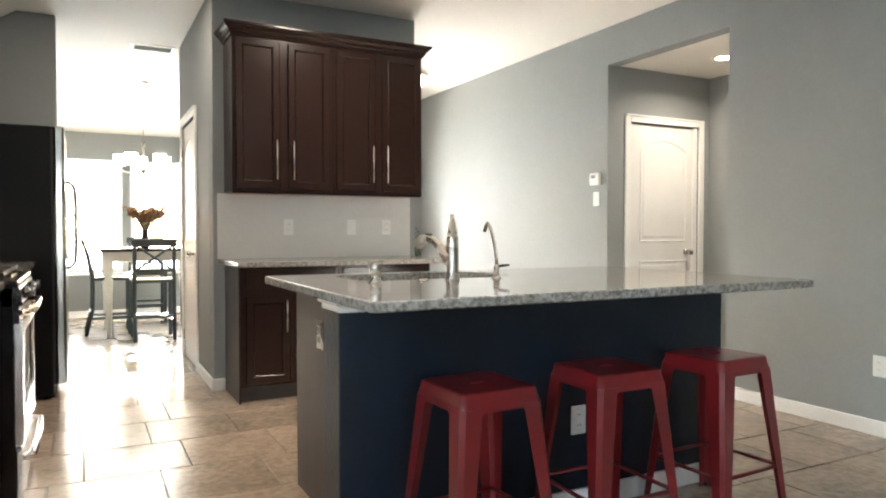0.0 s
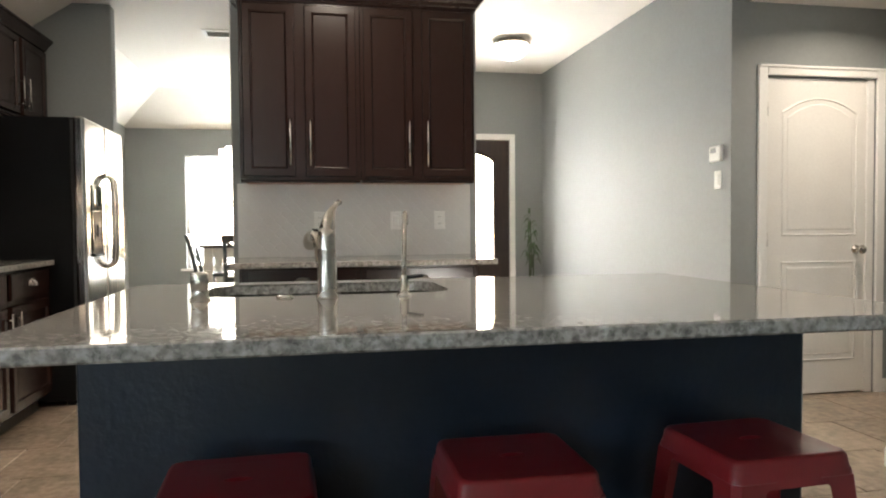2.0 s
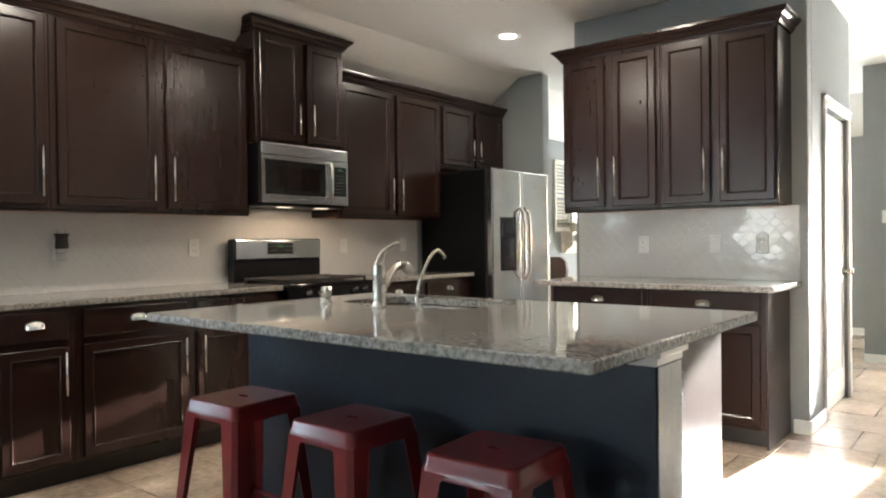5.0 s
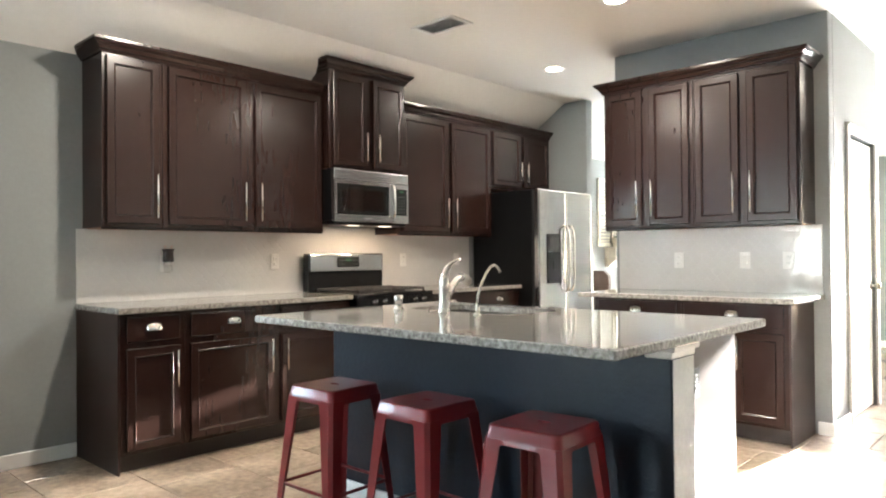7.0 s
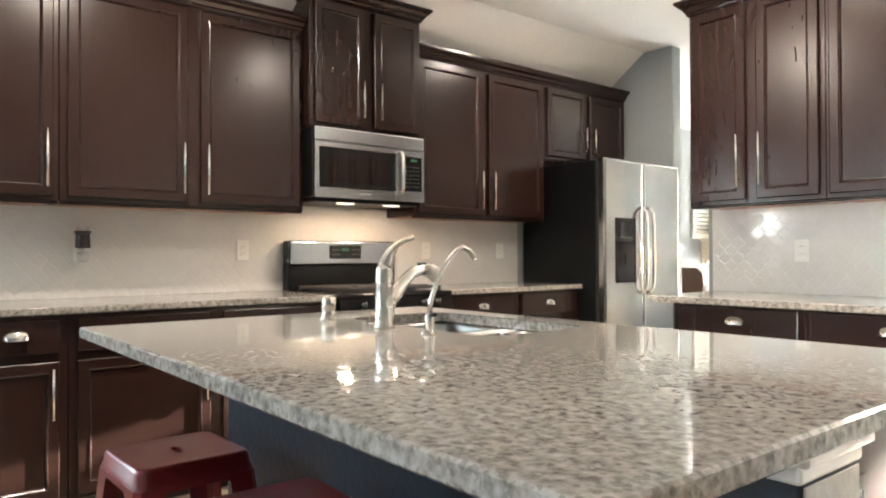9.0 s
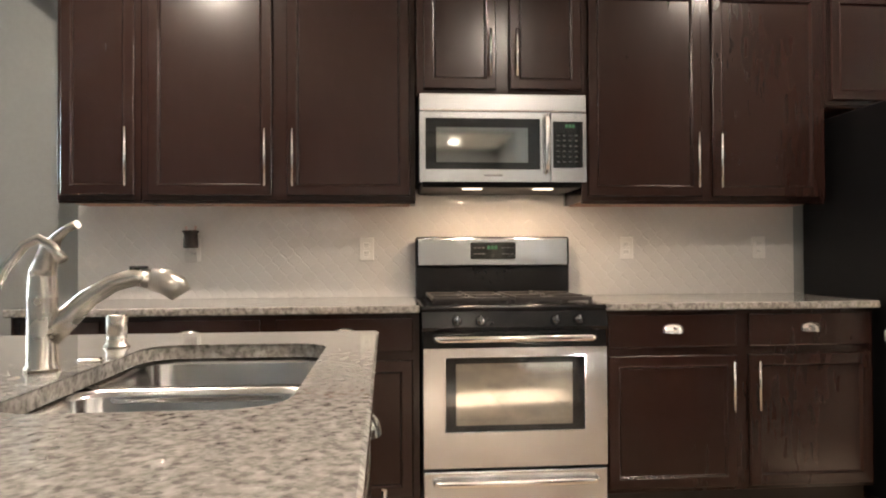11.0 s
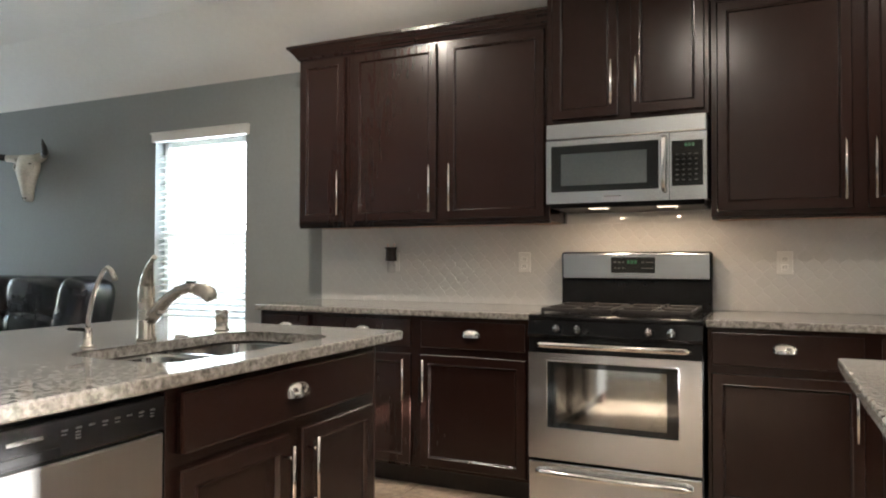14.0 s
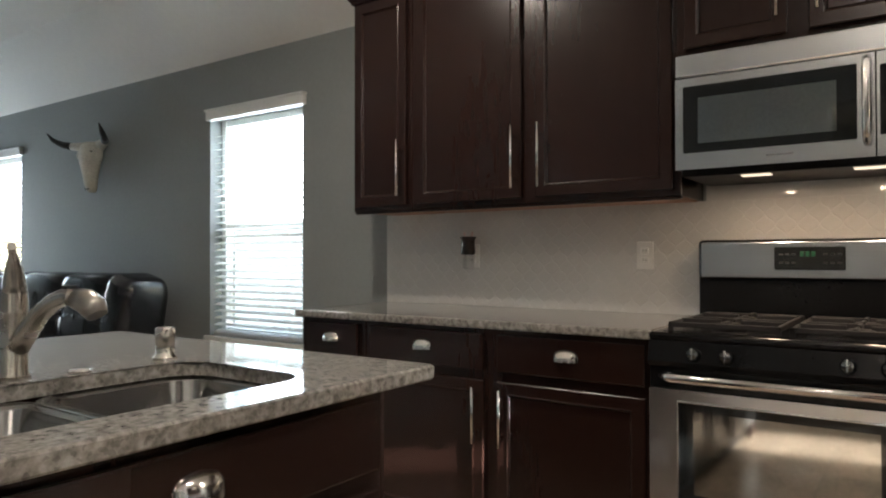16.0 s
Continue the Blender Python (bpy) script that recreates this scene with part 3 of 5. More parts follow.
def cup_pull(w=0.092, h=0.042, d=0.030):
    """A half-round bin pull, open below."""
    bm = bmesh.new()
    rows, cols = 7, 12
    for shell, off in ((1.0, 0.0), (0.88, 0.0)):
        grid = []
        for i in range(rows):
            a = (math.pi / 2) * i / (rows - 1)
            grid.append([bm.verts.new((-w / 2 * shell * math.cos(math.pi * j / (cols - 1)), -d * shell * math.sin(math.pi * j / (cols - 1)) * math.cos(a), h * shell * math.sin(a) * (0.25 + 0.75 * math.sin(math.pi * j / (cols - 1)) ** 0.6))) for j in range(cols)])
        for p, q in zip(grid, grid[1:]):
            for j in range(cols - 1):
                f = bm.faces.new((p[j], p[j + 1], q[j + 1], q[j]))
                f.smooth = True
    box(bm, -w / 2, -0.002, 0.0, w / 2, 0, h * 0.5, 0.0008)
    return bm


def crown(path, z, closed_in):
    """A stepped crown moulding along a plan path; outward is to the right of the way walked."""
    prof = [(0.0, 0.0), (0.010, 0.0), (0.013, 0.012), (0.020, 0.018), (0.030, 0.036), (0.046, 0.050), (0.052, 0.060), (0.060, 0.062), (0.060, 0.078), (0.0, 0.078)]
    pts = [Vector(p) for p in path]
    bm = bmesh.new()
    rings = []
    for i, p in enumerate(pts):
        normals = []
        if i > 0:
            d = (pts[i] - pts[i - 1]).normalized()
            normals.append(Vector((d.y, -d.x)))
        if i < len(pts) - 1:
            d = (pts[i + 1] - pts[i]).normalized()
            normals.append(Vector((d.y, -d.x)))
        n = sum(normals, Vector((0, 0)))
        n = n / max(1e-6, n.length_squared) * (2 if len(normals) == 2 else 1) if len(normals) == 2 else n
        rings.append([bm.verts.new((p.x + n.x * o, p.y + n.y * o, z + h)) for o, h in prof])
    for a, b in zip(rings, rings[1:]):
        for k in range(len(prof)):
            bm.faces.new((a[k], a[(k + 1) % len(prof)], b[(k + 1) % len(prof)], b[k]))
    bm.faces.new(rings[0])
    bm.faces.new(rings[-1][::-1])
    return bm


def wall_cabinet(m, w, h, depth, doors, label, pull_at, pull=0.26, group="", crown_path=None, left_skin=True):
    """A wall cabinet, front at local y 0. doors: (x0, x1, pull side 'l' or 'r')."""
    cab = thing("wall_cabinet", m, label, "cabinet", group)
    body = boxed(0, 0, 0.0, w, depth, h, 0.002)
    part("body", body, M_WOOD, cab)
    part("light_rail", boxed(0.002, 0.004, -0.012, w - 0.002, 0.03, 0.0, 0.003), M_WOOD, cab)
    part("underside", boxed(0.02, 0.035, -0.004, w - 0.02, depth - 0.01, -0.0005), M_UNDER, cab, "pale reddish unfinished underside")
    for x0, x1, side in doors:
        d = part("door", panel_door(x1 - x0, h - 0.05), M_WOOD, cab, m=pose(x0, -0.001, 0.022))
        px = 0.028 if side == "l" else x1 - x0 - 0.028
        part("handle", bar_pull(pull), M_CHROME, d, "brushed nickel bar handle", m=pose(px, -0.02, pull_at))
    if crown_path:
        part("crown_moulding", crown(crown_path, h - 0.012, True), M_WOOD, cab)
    return cab


def base_cabinet(m, w, depth, cols, label, group="", end_left=False, end_right=False, open_top=False):
    """A base cabinet 0.885 high. cols: (x0, x1, pull side or '', drawer?, cup?)."""
    cab = thing("base_cabinet", m, label, "cabinet", group)
    if open_top:
        part("face_frame", boxed(0, 0, 0.105, w, 0.02, 0.883, 0.002), M_WOOD, cab)
        for x in (0, w - 0.018):
            part("side_panel", boxed(x, 0.02, 0.105, x + 0.018, depth, 0.883), M_WOOD, cab)
        part("back_panel", boxed(0.018, depth - 0.01, 0.105, w - 0.018, depth, 0.883), M_WOOD, cab)
        part("bottom_panel", boxed(0.018, 0.02, 0.105, w - 0.018, depth - 0.01, 0.12), M_WOOD, cab)
    else:
        part("body", boxed(0, 0, 0.105, w, depth, 0.883, 0.002), M_WOOD, cab)
    part("toe_kick", boxed(0 if not end_left else 0.002, 0.07, 0.0, w, depth, 0.105), M_WOOD_DARK, cab)
    for flag, x in ((end_left, -0.012), (end_right, w)):
        if flag:
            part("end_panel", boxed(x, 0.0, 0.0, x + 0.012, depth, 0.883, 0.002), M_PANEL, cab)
    for x0, x1, side, drawer, cup in cols:
        if drawer:
            d = part("drawer_front", slab_front(x1 - x0, 0.140), M_WOOD, cab, m=pose(x0, -0.001, 0.725))
            if cup:
                part("handle", cup_pull(), M_CHROME, d, "polished nickel cup pull", m=pose((x1 - x0) / 2, -0.02, 0.062))
        if side:
            d = part("door", panel_door(x1 - x0, 0.565), M_WOOD, cab, m=pose(x0, -0.001, 0.125))
            px = 0.028 if side == "l" else x1 - x0 - 0.028
            part("handle", bar_pull(0.21), M_CHROME, d, "brushed nickel bar handle", m=pose(px, -0.02, 0.33))
    return cab


M_UNDER = material("unfinished_cabinet_underside", (0.42, 0.24, 0.16), 0.6, vary=0.15)
UF, BF = -0.475, -0.17       # fronts of the wall and base cabinets on the west wall
UD, BD = UF - WX - 0.002, BF - WX - 0.002
UP = "wall cabinets of the kitchen"
BASE = "base cabinets of the kitchen"


def west(y, z, front):
    return pose(front, y, z, 0, 0, 90)


wall_cabinet(west(1.54, 1.375, UF), 0.36, 1.035, UD, [(0.02, 0.336, "r")], "narrow dark espresso wall cabinet with one door", 0.04, group=UP, crown_path=[(0, UD), (0, 0), (0.36, 0)])
wall_cabinet(west(1.902, 1.375, UF), 1.226, 1.035, UD, [(0.032, 0.577, "r"), (0.643, 1.200, "l")], "wide dark espresso wall cabinet with two doors", 0.04, group=UP, crown_path=[(0, 0), (1.226, 0)])
over_range = wall_cabinet(west(3.132, 1.855, -0.405), 0.776, 0.745, -0.405 - WX - 0.002, [(0.031, 0.361, "r"), (0.422, 0.757, "l")], "raised dark espresso cabinet above the microwave", 0.05, 0.215, UP, [(0, -0.405 - WX - 0.002), (0, 0), (0.776, 0), (0.776, -0.405 - WX - 0.002)])
# one door stands a finger's width ajar
ajar = [o for o in over_range.children if o.name.startswith("door")][1]
ajar.matrix_basis = pose(0.757, 0, 0, 0, 0, 1.2) @ pose(-0.757, 0, 0) @ ajar.matrix_basis
wall_cabinet(west(3.910, 1.375, UF), 1.207, 1.035, UD, [(0.028, 0.580, "r"), (0.636, 1.177, "l")], "wide dark espresso wall cabinet with two doors", 0.04, group=UP, crown_path=[(0, 0), (1.207, 0)])
wall_cabinet(west(5.119, 1.845, UF), 0.978, 0.565, UD, [(0.024, 0.462, "r"), (0.512, 0.945, "l")], "short dark espresso cabinet above the refrigerator", 0.03, 0.215, UP, [(0, 0), (0.978, 0)])

base_cabinet(west(1.513, 0, BF), 0.370, BD, [(0.03, 0.336, "r", True, True)], "narrow dark espresso base cabinet with drawer", BASE, end_left=True)
base_cabinet(west(1.884, 0, BF), 1.246, BD, [(0.032, 0.597, "r", True, True), (0.656, 1.216, "l", True, True)], "wide dark espresso base cabinet with two drawers", BASE)
base_cabinet(west(3.912, 0, BF), 1.212, BD, [(0.016, 0.581, "r", True, True), (0.638, 1.195, "l", True, True)], "wide dark espresso base cabinet beside the range", BASE)

# pantry wall
PF, PB = 4.645, 4.47
wall_cabinet(pose(1.022, PF, 1.375), 0.688, 1.035, PY0 - PF - 0.002, [(0.020, 0.312, "r"), (0.369, 0.663, "l")], "dark espresso wall cabinet over the pantry counter", 0.06, 0.265, UP, [(0, PY0 - PF - 0.002), (0, 0), (0.688, 0)])
wall_cabinet(pose(1.711, PF, 1.375), 0.688, 1.035, PY0 - PF - 0.002, [(0.019, 0.312, "r"), (0.366, 0.672, "l")], "dark espresso wall cabinet over the pantry counter", 0.06, 0.265, UP, [(0, 0), (0.688, 0), (0.688, PY0 - PF - 0.002)])
base_cabinet(pose(1.034, PB, 0), 0.655, PY0 - PB - 0.002, [(0.03, 0.63, "", True, True), (0.03, 0.315, "r", False, False), (0.345, 0.63, "l", False, False)], "dark espresso base cabinet on the pantry wall", BASE, end_left=True)
base_cabinet(pose(1.690, PB, 0), 0.68, PY0 - PB - 0.002, [(0.025, 0.655, "", True, True), (0.025, 0.325, "r", False, False), (0.355, 0.655, "l", False, False)], "dark espresso base cabinet on the pantry wall", BASE, end_right=True)


# ---- stone counters ----
def counter(name, x0, y0, x1, y1, label):
    bm = boxed(x0, y0, 0.885, x1, y1, 0.917, 0.006, 2)
    return tagged(part(name, bm, M_GRANITE), label, "countertop")


counter("countertop", WX + 0.002, 1.49, -0.128, 3.128, "speckled granite worktop between window end and range")
counter("countertop", WX + 0.002, 3.908, -0.128, 5.135, "speckled granite worktop beside the refrigerator")
counter("countertop", 0.985, 4.305, 2.452, PY0 - 0.002, "speckled granite worktop on the pantry wall")


# ---- island ----
IX0, IX1, IY0, IY1 = 0.838, 2.730, 1.722, 2.970
SX0, SX1, SY0, SY1 = 1.095, 1.81, 2.455, 2.862     # sink cut-out


def island_top():
    """A stone slab with a round-cornered sink cut-out."""
    bm = bmesh.new()
    def rounded(x0, y0, x1, y1, r, n):
        pts = []
        for cx, cy, a0 in ((x1 - r, y1 - r, 0), (x0 + r, y1 - r, 90), (x0 + r, y0 + r, 180), (x1 - r, y0 + r, 270)):
            pts += [(cx + r * math.cos(radians(a0 + 90 * k / n)), cy + r * math.sin(radians(a0 + 90 * k / n))) for k in range(n + 1)]
        return pts
    outer, inner = rounded(IX0, IY0, IX1, IY1, 0.012, 5), rounded(SX0, SY0, SX1, SY1, 0.085, 5)
    n = len(outer)
    levels = [(outer, 0.885, 0.004), (outer, 0.889, 0), (outer, 0.913, 0), (outer, 0.917, 0.005), (inner, 0.917, -0.004), (inner, 0.913, 0), (inner, 0.885, 0)]
    cx, cy = (IX0 + IX1) / 2, (IY0 + IY1) / 2
    rings = []
    for pts, z, g in levels:
        mx, my = sum(p[0] for p in pts) / n, sum(p[1] for p in pts) / n
        rings.append([bm.verts.new((x - math.copysign(g, x - mx), y - math.copysign(g, y - my), z)) for x, y in pts])
    for a, b in zip(rings, rings[1:] + rings[:1]):
        for k in range(n):
            bm.faces.new((a[k], a[(k + 1) % n], b[(k + 1) % n], b[k]))
    return tagged(part("countertop", bm, M_GRANITE), "large speckled granite island top with sink cut-out", "countertop")


island_top()
wall = thing("island_half_wall", pose(0, 0, 0), "navy painted half wall behind the island cabinets", "half wall")
part("wall", boxed(0.893, 2.146, 0.0, 2.698, 2.315, 0.884, 0.006, 2), M_BLUE, wall)
part("plaster_end", boxed(2.6985, 2.149, 0.0, 2.7015, 2.312, 0.836, 0.001), M_PLASTER, wall, "pale rough-textured wall end")
for x0, x1 in ((0.878, 0.99), (2.60, 2.712)):
    t = boxed(x0, 2.134, 0.862, x1, 2.34, 0.884, 0.004)
    box(t, x0 + 0.012 * (x0 < 1), 2.140, 0.838, x1 - 0.012 * (x0 > 1), 2.33, 0.862, 0.006, 2)
    part("cap_moulding", t, M_TRIM, wall, "white cap moulding at the wall end")
part("baseboard", boxed(0.880, 2.132, 0.0, 0.893, 2.315, 0.07, 0.003), M_BLUE, wall)
part("baseboard", boxed(0.893, 2.132, 0.0, 2.698, 2.146, 0.085, 0.003), M_TRIM, wall, "white painted baseboard")
ISL_N = 2.93
base_cabinet(pose(1.885, ISL_N, 0, 0, 0, 180), 0.905, 0.612, [(0.03, 0.875, "", True, True), (0.03, 0.422, "r", False, False), (0.478, 0.875, "l", False, False)], "dark espresso sink base cabinet in the island", "", False, True, True)
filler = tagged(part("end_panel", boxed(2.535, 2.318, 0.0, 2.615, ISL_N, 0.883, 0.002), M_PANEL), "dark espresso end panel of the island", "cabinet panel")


def dishwasher():
    dw = thing("dishwasher", pose(2.525, ISL_N, 0, 0, 0, 180), "stainless dishwasher with black control panel", "dishwasher")
    part("tub", boxed(0.005, 0.0, 0.10, 0.615, 0.58, 0.875), M_BLACK_MATT, dw)
    part("door", boxed(0.01, -0.028, 0.12, 0.61, 0.0, 0.793, 0.005, 2), M_STEEL_DW, dw, "brushed steel door")
    cp = part("control_panel", boxed(0.01, -0.032, 0.797, 0.61, 0.0, 0.872, 0.006, 2), M_BLACK, dw, "black control panel")
    pocket = bmesh.new()
    extrude_outline(pocket, [(-0.0365, 0.803), (-0.0375, 0.808), (-0.036, 0.820), (-0.031, 0.822), (-0.031, 0.801)], "x", 0.19, 0.36)
    part("grip", pocket, M_BLACK_MATT, cp, "black finger grip")
    marks = bmesh.new()
    random.seed(4)
    for k in range(8):
        x = 0.365 + k * 0.029
        box(marks, x, -0.0335, 0.846, x + 0.013, -0.0325, 0.850)
        for j in range((1, 3, 0, 1, 1, 0, 1, 2)[k]):
            box(marks, x, -0.0335, 0.839 - j * 0.006, x + 0.011, -0.0325, 0.842 - j * 0.006)
    part("printed_marks", marks, M_DIM, cp)
    part("brand_bar", boxed(0.262, -0.0335, 0.841, 0.33, -0.0325, 0.848), M_DIM, cp)
    part("kick_plate", boxed(0.01, 0.05, 0.0, 0.61, 0.10, 0.10), M_BLACK_MATT, dw)


dishwasher()


def sink():
    s = thing("kitchen_sink", pose(0, 0, 0), "undermount double-bowl stainless steel sink", "sink")
    def bowl(x0, y0, x1, y1, depth):
        bm = bmesh.new()
        def ring(g, z, r):
            pts = []
            for cx, cy, a0 in ((x1 - r - g, y1 - r - g, 0), (x0 + r + g, y1 - r - g, 90), (x0 + r + g, y0 + r + g, 180), (x1 - r - g, y0 + r + g, 270)):
                pts += [bm.verts.new((cx + r * math.cos(radians(a0 + 15 * k)), cy + r * math.sin(radians(a0 + 15 * k)), z)) for k in range(7)]
            return pts
        rings = [ring(-0.016, 0.882, 0.075), ring(-0.002, 0.884, 0.065), ring(0.006, 0.872, 0.06), ring(0.012, 0.884 - depth + 0.03, 0.055), ring(0.04, 0.884 - depth, 0.04)]
        for a, b in zip(rings, rings[1:]):
            for k in range(len(a)):
                f = bm.faces.new((a[k], a[(k + 1) % len(a)], b[(k + 1) % len(a)], b[k]))
                f.smooth = True
        bm.faces.new(rings[-1])
        return bm
    part("bowl", bowl(SX0 - 0.004, SY0 - 0.004, SX0 + 0.345, SY1 + 0.004, 0.2), M_STEEL_V, s)
    part("bowl", bowl(SX0 + 0.371, SY0 - 0.004, SX1 + 0.004, SY1 + 0.004, 0.2), M_STEEL_V, s)
    part("divider", boxed(SX0 + 0.338, SY0 + 0.002, 0.855, SX0 + 0.378, SY1 - 0.002, 0.878, 0.008, 3), M_STEEL_V, s)
    for x in (SX0 + 0.16, SX1 - 0.16):
        d = bmesh.new()
        spin(d, [(0.045, 0), (0.045, 0.004), (0.032, 0.002), (0.01, 0.002)], (x, (SY0 + SY1) / 2, 0.685))
        part("drain", d, M_CHROME, s)


sink()


def faucet():
    f = thing("kitchen_faucet", pose(1.446, 2.384, 0.917), "brushed nickel pull-out kitchen faucet on the island", "faucet")
    b = bmesh.new()
    spin(b, [(0.030, 0), (0.030, 0.006), (0.026, 0.012), (0.025, 0.125), (0.0255, 0.128), (0.0255, 0.131), (0.025, 0.134), (0.024, 0.165), (0.019, 0.185)], sides=24)
    part("body", b, M_NICKEL, f)
    lev = tube(bmesh.new(), [(0, 0, 0.15), (0.002, 0.004, 0.185), (0.007, 0.014, 0.212), (0.016, 0.031, 0.234), (0.027, 0.052, 0.249), (0.039, 0.076, 0.257)], [0.0225, 0.0215, 0.0165, 0.0095, 0.007, 0.0078], 14)
    part("lever", lev, M_NICKEL, f, "curved lever handle")
    way = Vector((-0.18, 0.98, 0)).normalized()
    arc = [(0.012, 0.062), (0.04, 0.092), (0.075, 0.127), (0.115, 0.153), (0.15, 0.163), (0.18, 0.159)]
    sp = tube(bmesh.new(), [way * r + Vector((0, 0, z)) for r, z in arc], [0.022, 0.021, 0.018, 0.0165, 0.017, 0.018], 14)
    spout = part("spout", sp, M_NICKEL, f)
    hd = tube(bmesh.new(), [way * r + Vector((0, 0, z)) for r, z in [(0.178, 0.1595), (0.203, 0.155), (0.222, 0.144), (0.231, 0.130)]], [0.020, 0.0235, 0.024, 0.019], 14)
    part("spray_head", hd, M_NICKEL, spout)
    part("spray_button", boxed(-0.007, -0.016, -0.002, 0.007, 0.016, 0.004, 0.002, 2), M_KNOB, spout, "dark spray button", m=pose(way.x * 0.158, way.y * 0.158, 0.180, 0, 0, 10))


faucet()


def filter_tap():
    f = thing("water_filter_tap", pose(1.653, 2.385, 0.917), "slim nickel drinking water tap on the island", "tap")
    b = spin(bmesh.new(), [(0.021, 0), (0.021, 0.004), (0.013, 0.008), (0.013, 0.045), (0.010, 0.052), (0.007, 0.056)], sides=18)
    part("body", b, M_NICKEL, f)
    way = Vector((0.18, 0.98, 0)).normalized()
    arc = [(0, 0.05), (0.003, 0.085), (0.022, 0.135), (0.052, 0.187), (0.080, 0.218), (0.102, 0.227), (0.122, 0.217), (0.140, 0.194)]
    part("spout", tube(bmesh.new(), [way * r + Vector((0, 0, z)) for r, z in arc], [0.007] * 6 + [0.0075, 0.008], 10), M_NICKEL, f)
    part("lever", tube(bmesh.new(), [(0.0, 0.0, 0.048), (0.028, -0.012, 0.052), (0.05, -0.02, 0.054)], [0.006, 0.0055, 0.004], 8), M_BLACK, f, "black lever")


filter_tap()
# Plain round air gap cap next to the sink.
d = thing("soap_dispenser", pose(1.12, 2.39, 0.917), "short nickel air gap cap beside the sink", "sink fitting")
part("cap", spin(bmesh.new(), [(0.028, 0), (0.028, 0.004), (0.0215, 0.008), (0.0215, 0.035), (0.0225, 0.037), (0.0225, 0.069), (0.0205, 0.0725), (0.002, 0.074)], sides=20), M_NICKEL, d)
d = tagged(part("hole_cover", spin(bmesh.new(), [(0.024, 0), (0.024, 0.003), (0.018, 0.007), (0.002, 0.008)], (1.335, 2.42, 0.917)), M_CHROME), "flat nickel tap hole cover on the granite", "sink fitting")


# ---- range and microwave ----
def gas_range():
    r = thing("gas_range", west(3.136, 0, -0.09), "stainless gas range with black cooktop", "stove")
    W, D = 0.764, -0.09 - WX - 0.03
    part("body", boxed(0, 0.012, 0.03, W, D, 0.89, 0.003), M_BLACK, r)
    dr = part("drawer", boxed(0.004, -0.012, 0.045, W - 0.004, 0.012, 0.246, 0.006, 2), M_STEEL, r, "stainless storage drawer")
    def handle(z, parent, h=0.03):
        t = tube(bmesh.new(), [(0.05, 0, z), (0.05, -0.025, z), (0.075, -0.045, z), (W / 2, -0.05, z), (W - 0.075, -0.045, z), (W - 0.05, -0.025, z), (W - 0.05, 0, z)], [0.012, 0.013, 0.0145, 0.0145, 0.0145, 0.013, 0.012], 12)
        part("handle", t, M_CHROME, parent, "curved steel handle")
    handle(0.205, dr)
    # oven door round its window
    d = part("oven_door", wall_with_holes(0.004, W - 0.004, 0.262, 0.745, "x", -0.018, 0.010, [(0.092, 0.668, 0.405, 0.710)]), M_STEEL, r, "stainless oven door")
    part("window_border", wall_with_holes(0.092, 0.668, 0.405, 0.710, "x", -0.012, 0.008, [(0.136, 0.618, 0.430, 0.682)]), M_GLASS_DARK, d, "black glass border")
    part("window_glass", boxed(0.136, -0.009, 0.430, 0.618, 0.006, 0.682), M_OVEN_GLASS, d, "reflecting oven glass")
    bead = tube(bmesh.new(), [(0.092, -0.018, 0.405), (0.668, -0.018, 0.405), (0.668, -0.018, 0.710), (0.092, -0.018, 0.710), (0.092, -0.018, 0.405)], 0.004, 6)
    part("window_bead", bead, M_STEEL, d)
    handle(0.785, d)
    part("vent_strip", boxed(0.004, -0.008, 0.748, W - 0.004, 0.012, 0.812), M_BLACK, r)
    slots = bmesh.new()
    for k in range(6):
        box(slots, 0.12 + k * 0.095, -0.0095, 0.798, 0.185 + k * 0.095, -0.0085, 0.806)
    part("vent_slot", slots, M_GLASS_DARK, r)
    cp = bmesh.new()
    extrude_outline(cp, [(-0.016, 0.815), (-0.022, 0.83), (-0.008, 0.893), (0.05, 0.893), (0.05, 0.815)], "x", 0.0, W)
    panel = part("control_panel", cp, M_BLACK, r, "black control panel")
    for x in (0.14, 0.235, 0.545, 0.64):
        k = spin(bmesh.new(), [(0.021, 0), (0.021, 0.008), (0.017, 0.012), (0.0155, 0.026), (0.002, 0.028)], sides=18)
        box(k, -0.004, -0.019, 0.006, 0.004, 0.019, 0.034, 0.002)
        k.transform(pose(x, -0.0165, 0.855, 78, 0, 0))
        kn = part("knob", k, M_KNOB, panel, "smoked metal burner knob")
        part("knob_mark", boxed(x - 0.0015, -0.0505, 0.862, x + 0.0015, -0.048, 0.878), M_MARK, panel)
    top = boxed(-0.003, -0.006, 0.893, W + 0.003, D - 0.075, 0.917, 0.008, 2)
    box(top, 0.03, 0.04, 0.909, W - 0.03, D - 0.10, 0.919)
    part("cooktop", top, M_BLACK, r, "glossy black cooktop")
    for x in (0.20, 0.565):
        for y in (0.17, 0.42):
            b = spin(bmesh.new(), [(0.052, 0), (0.050, 0.01), (0.036, 0.013), (0.036, 0.02), (0.034, 0.023), (0.002, 0.024)], (x, y, 0.918))
            part("burner", b, M_IRON, r)
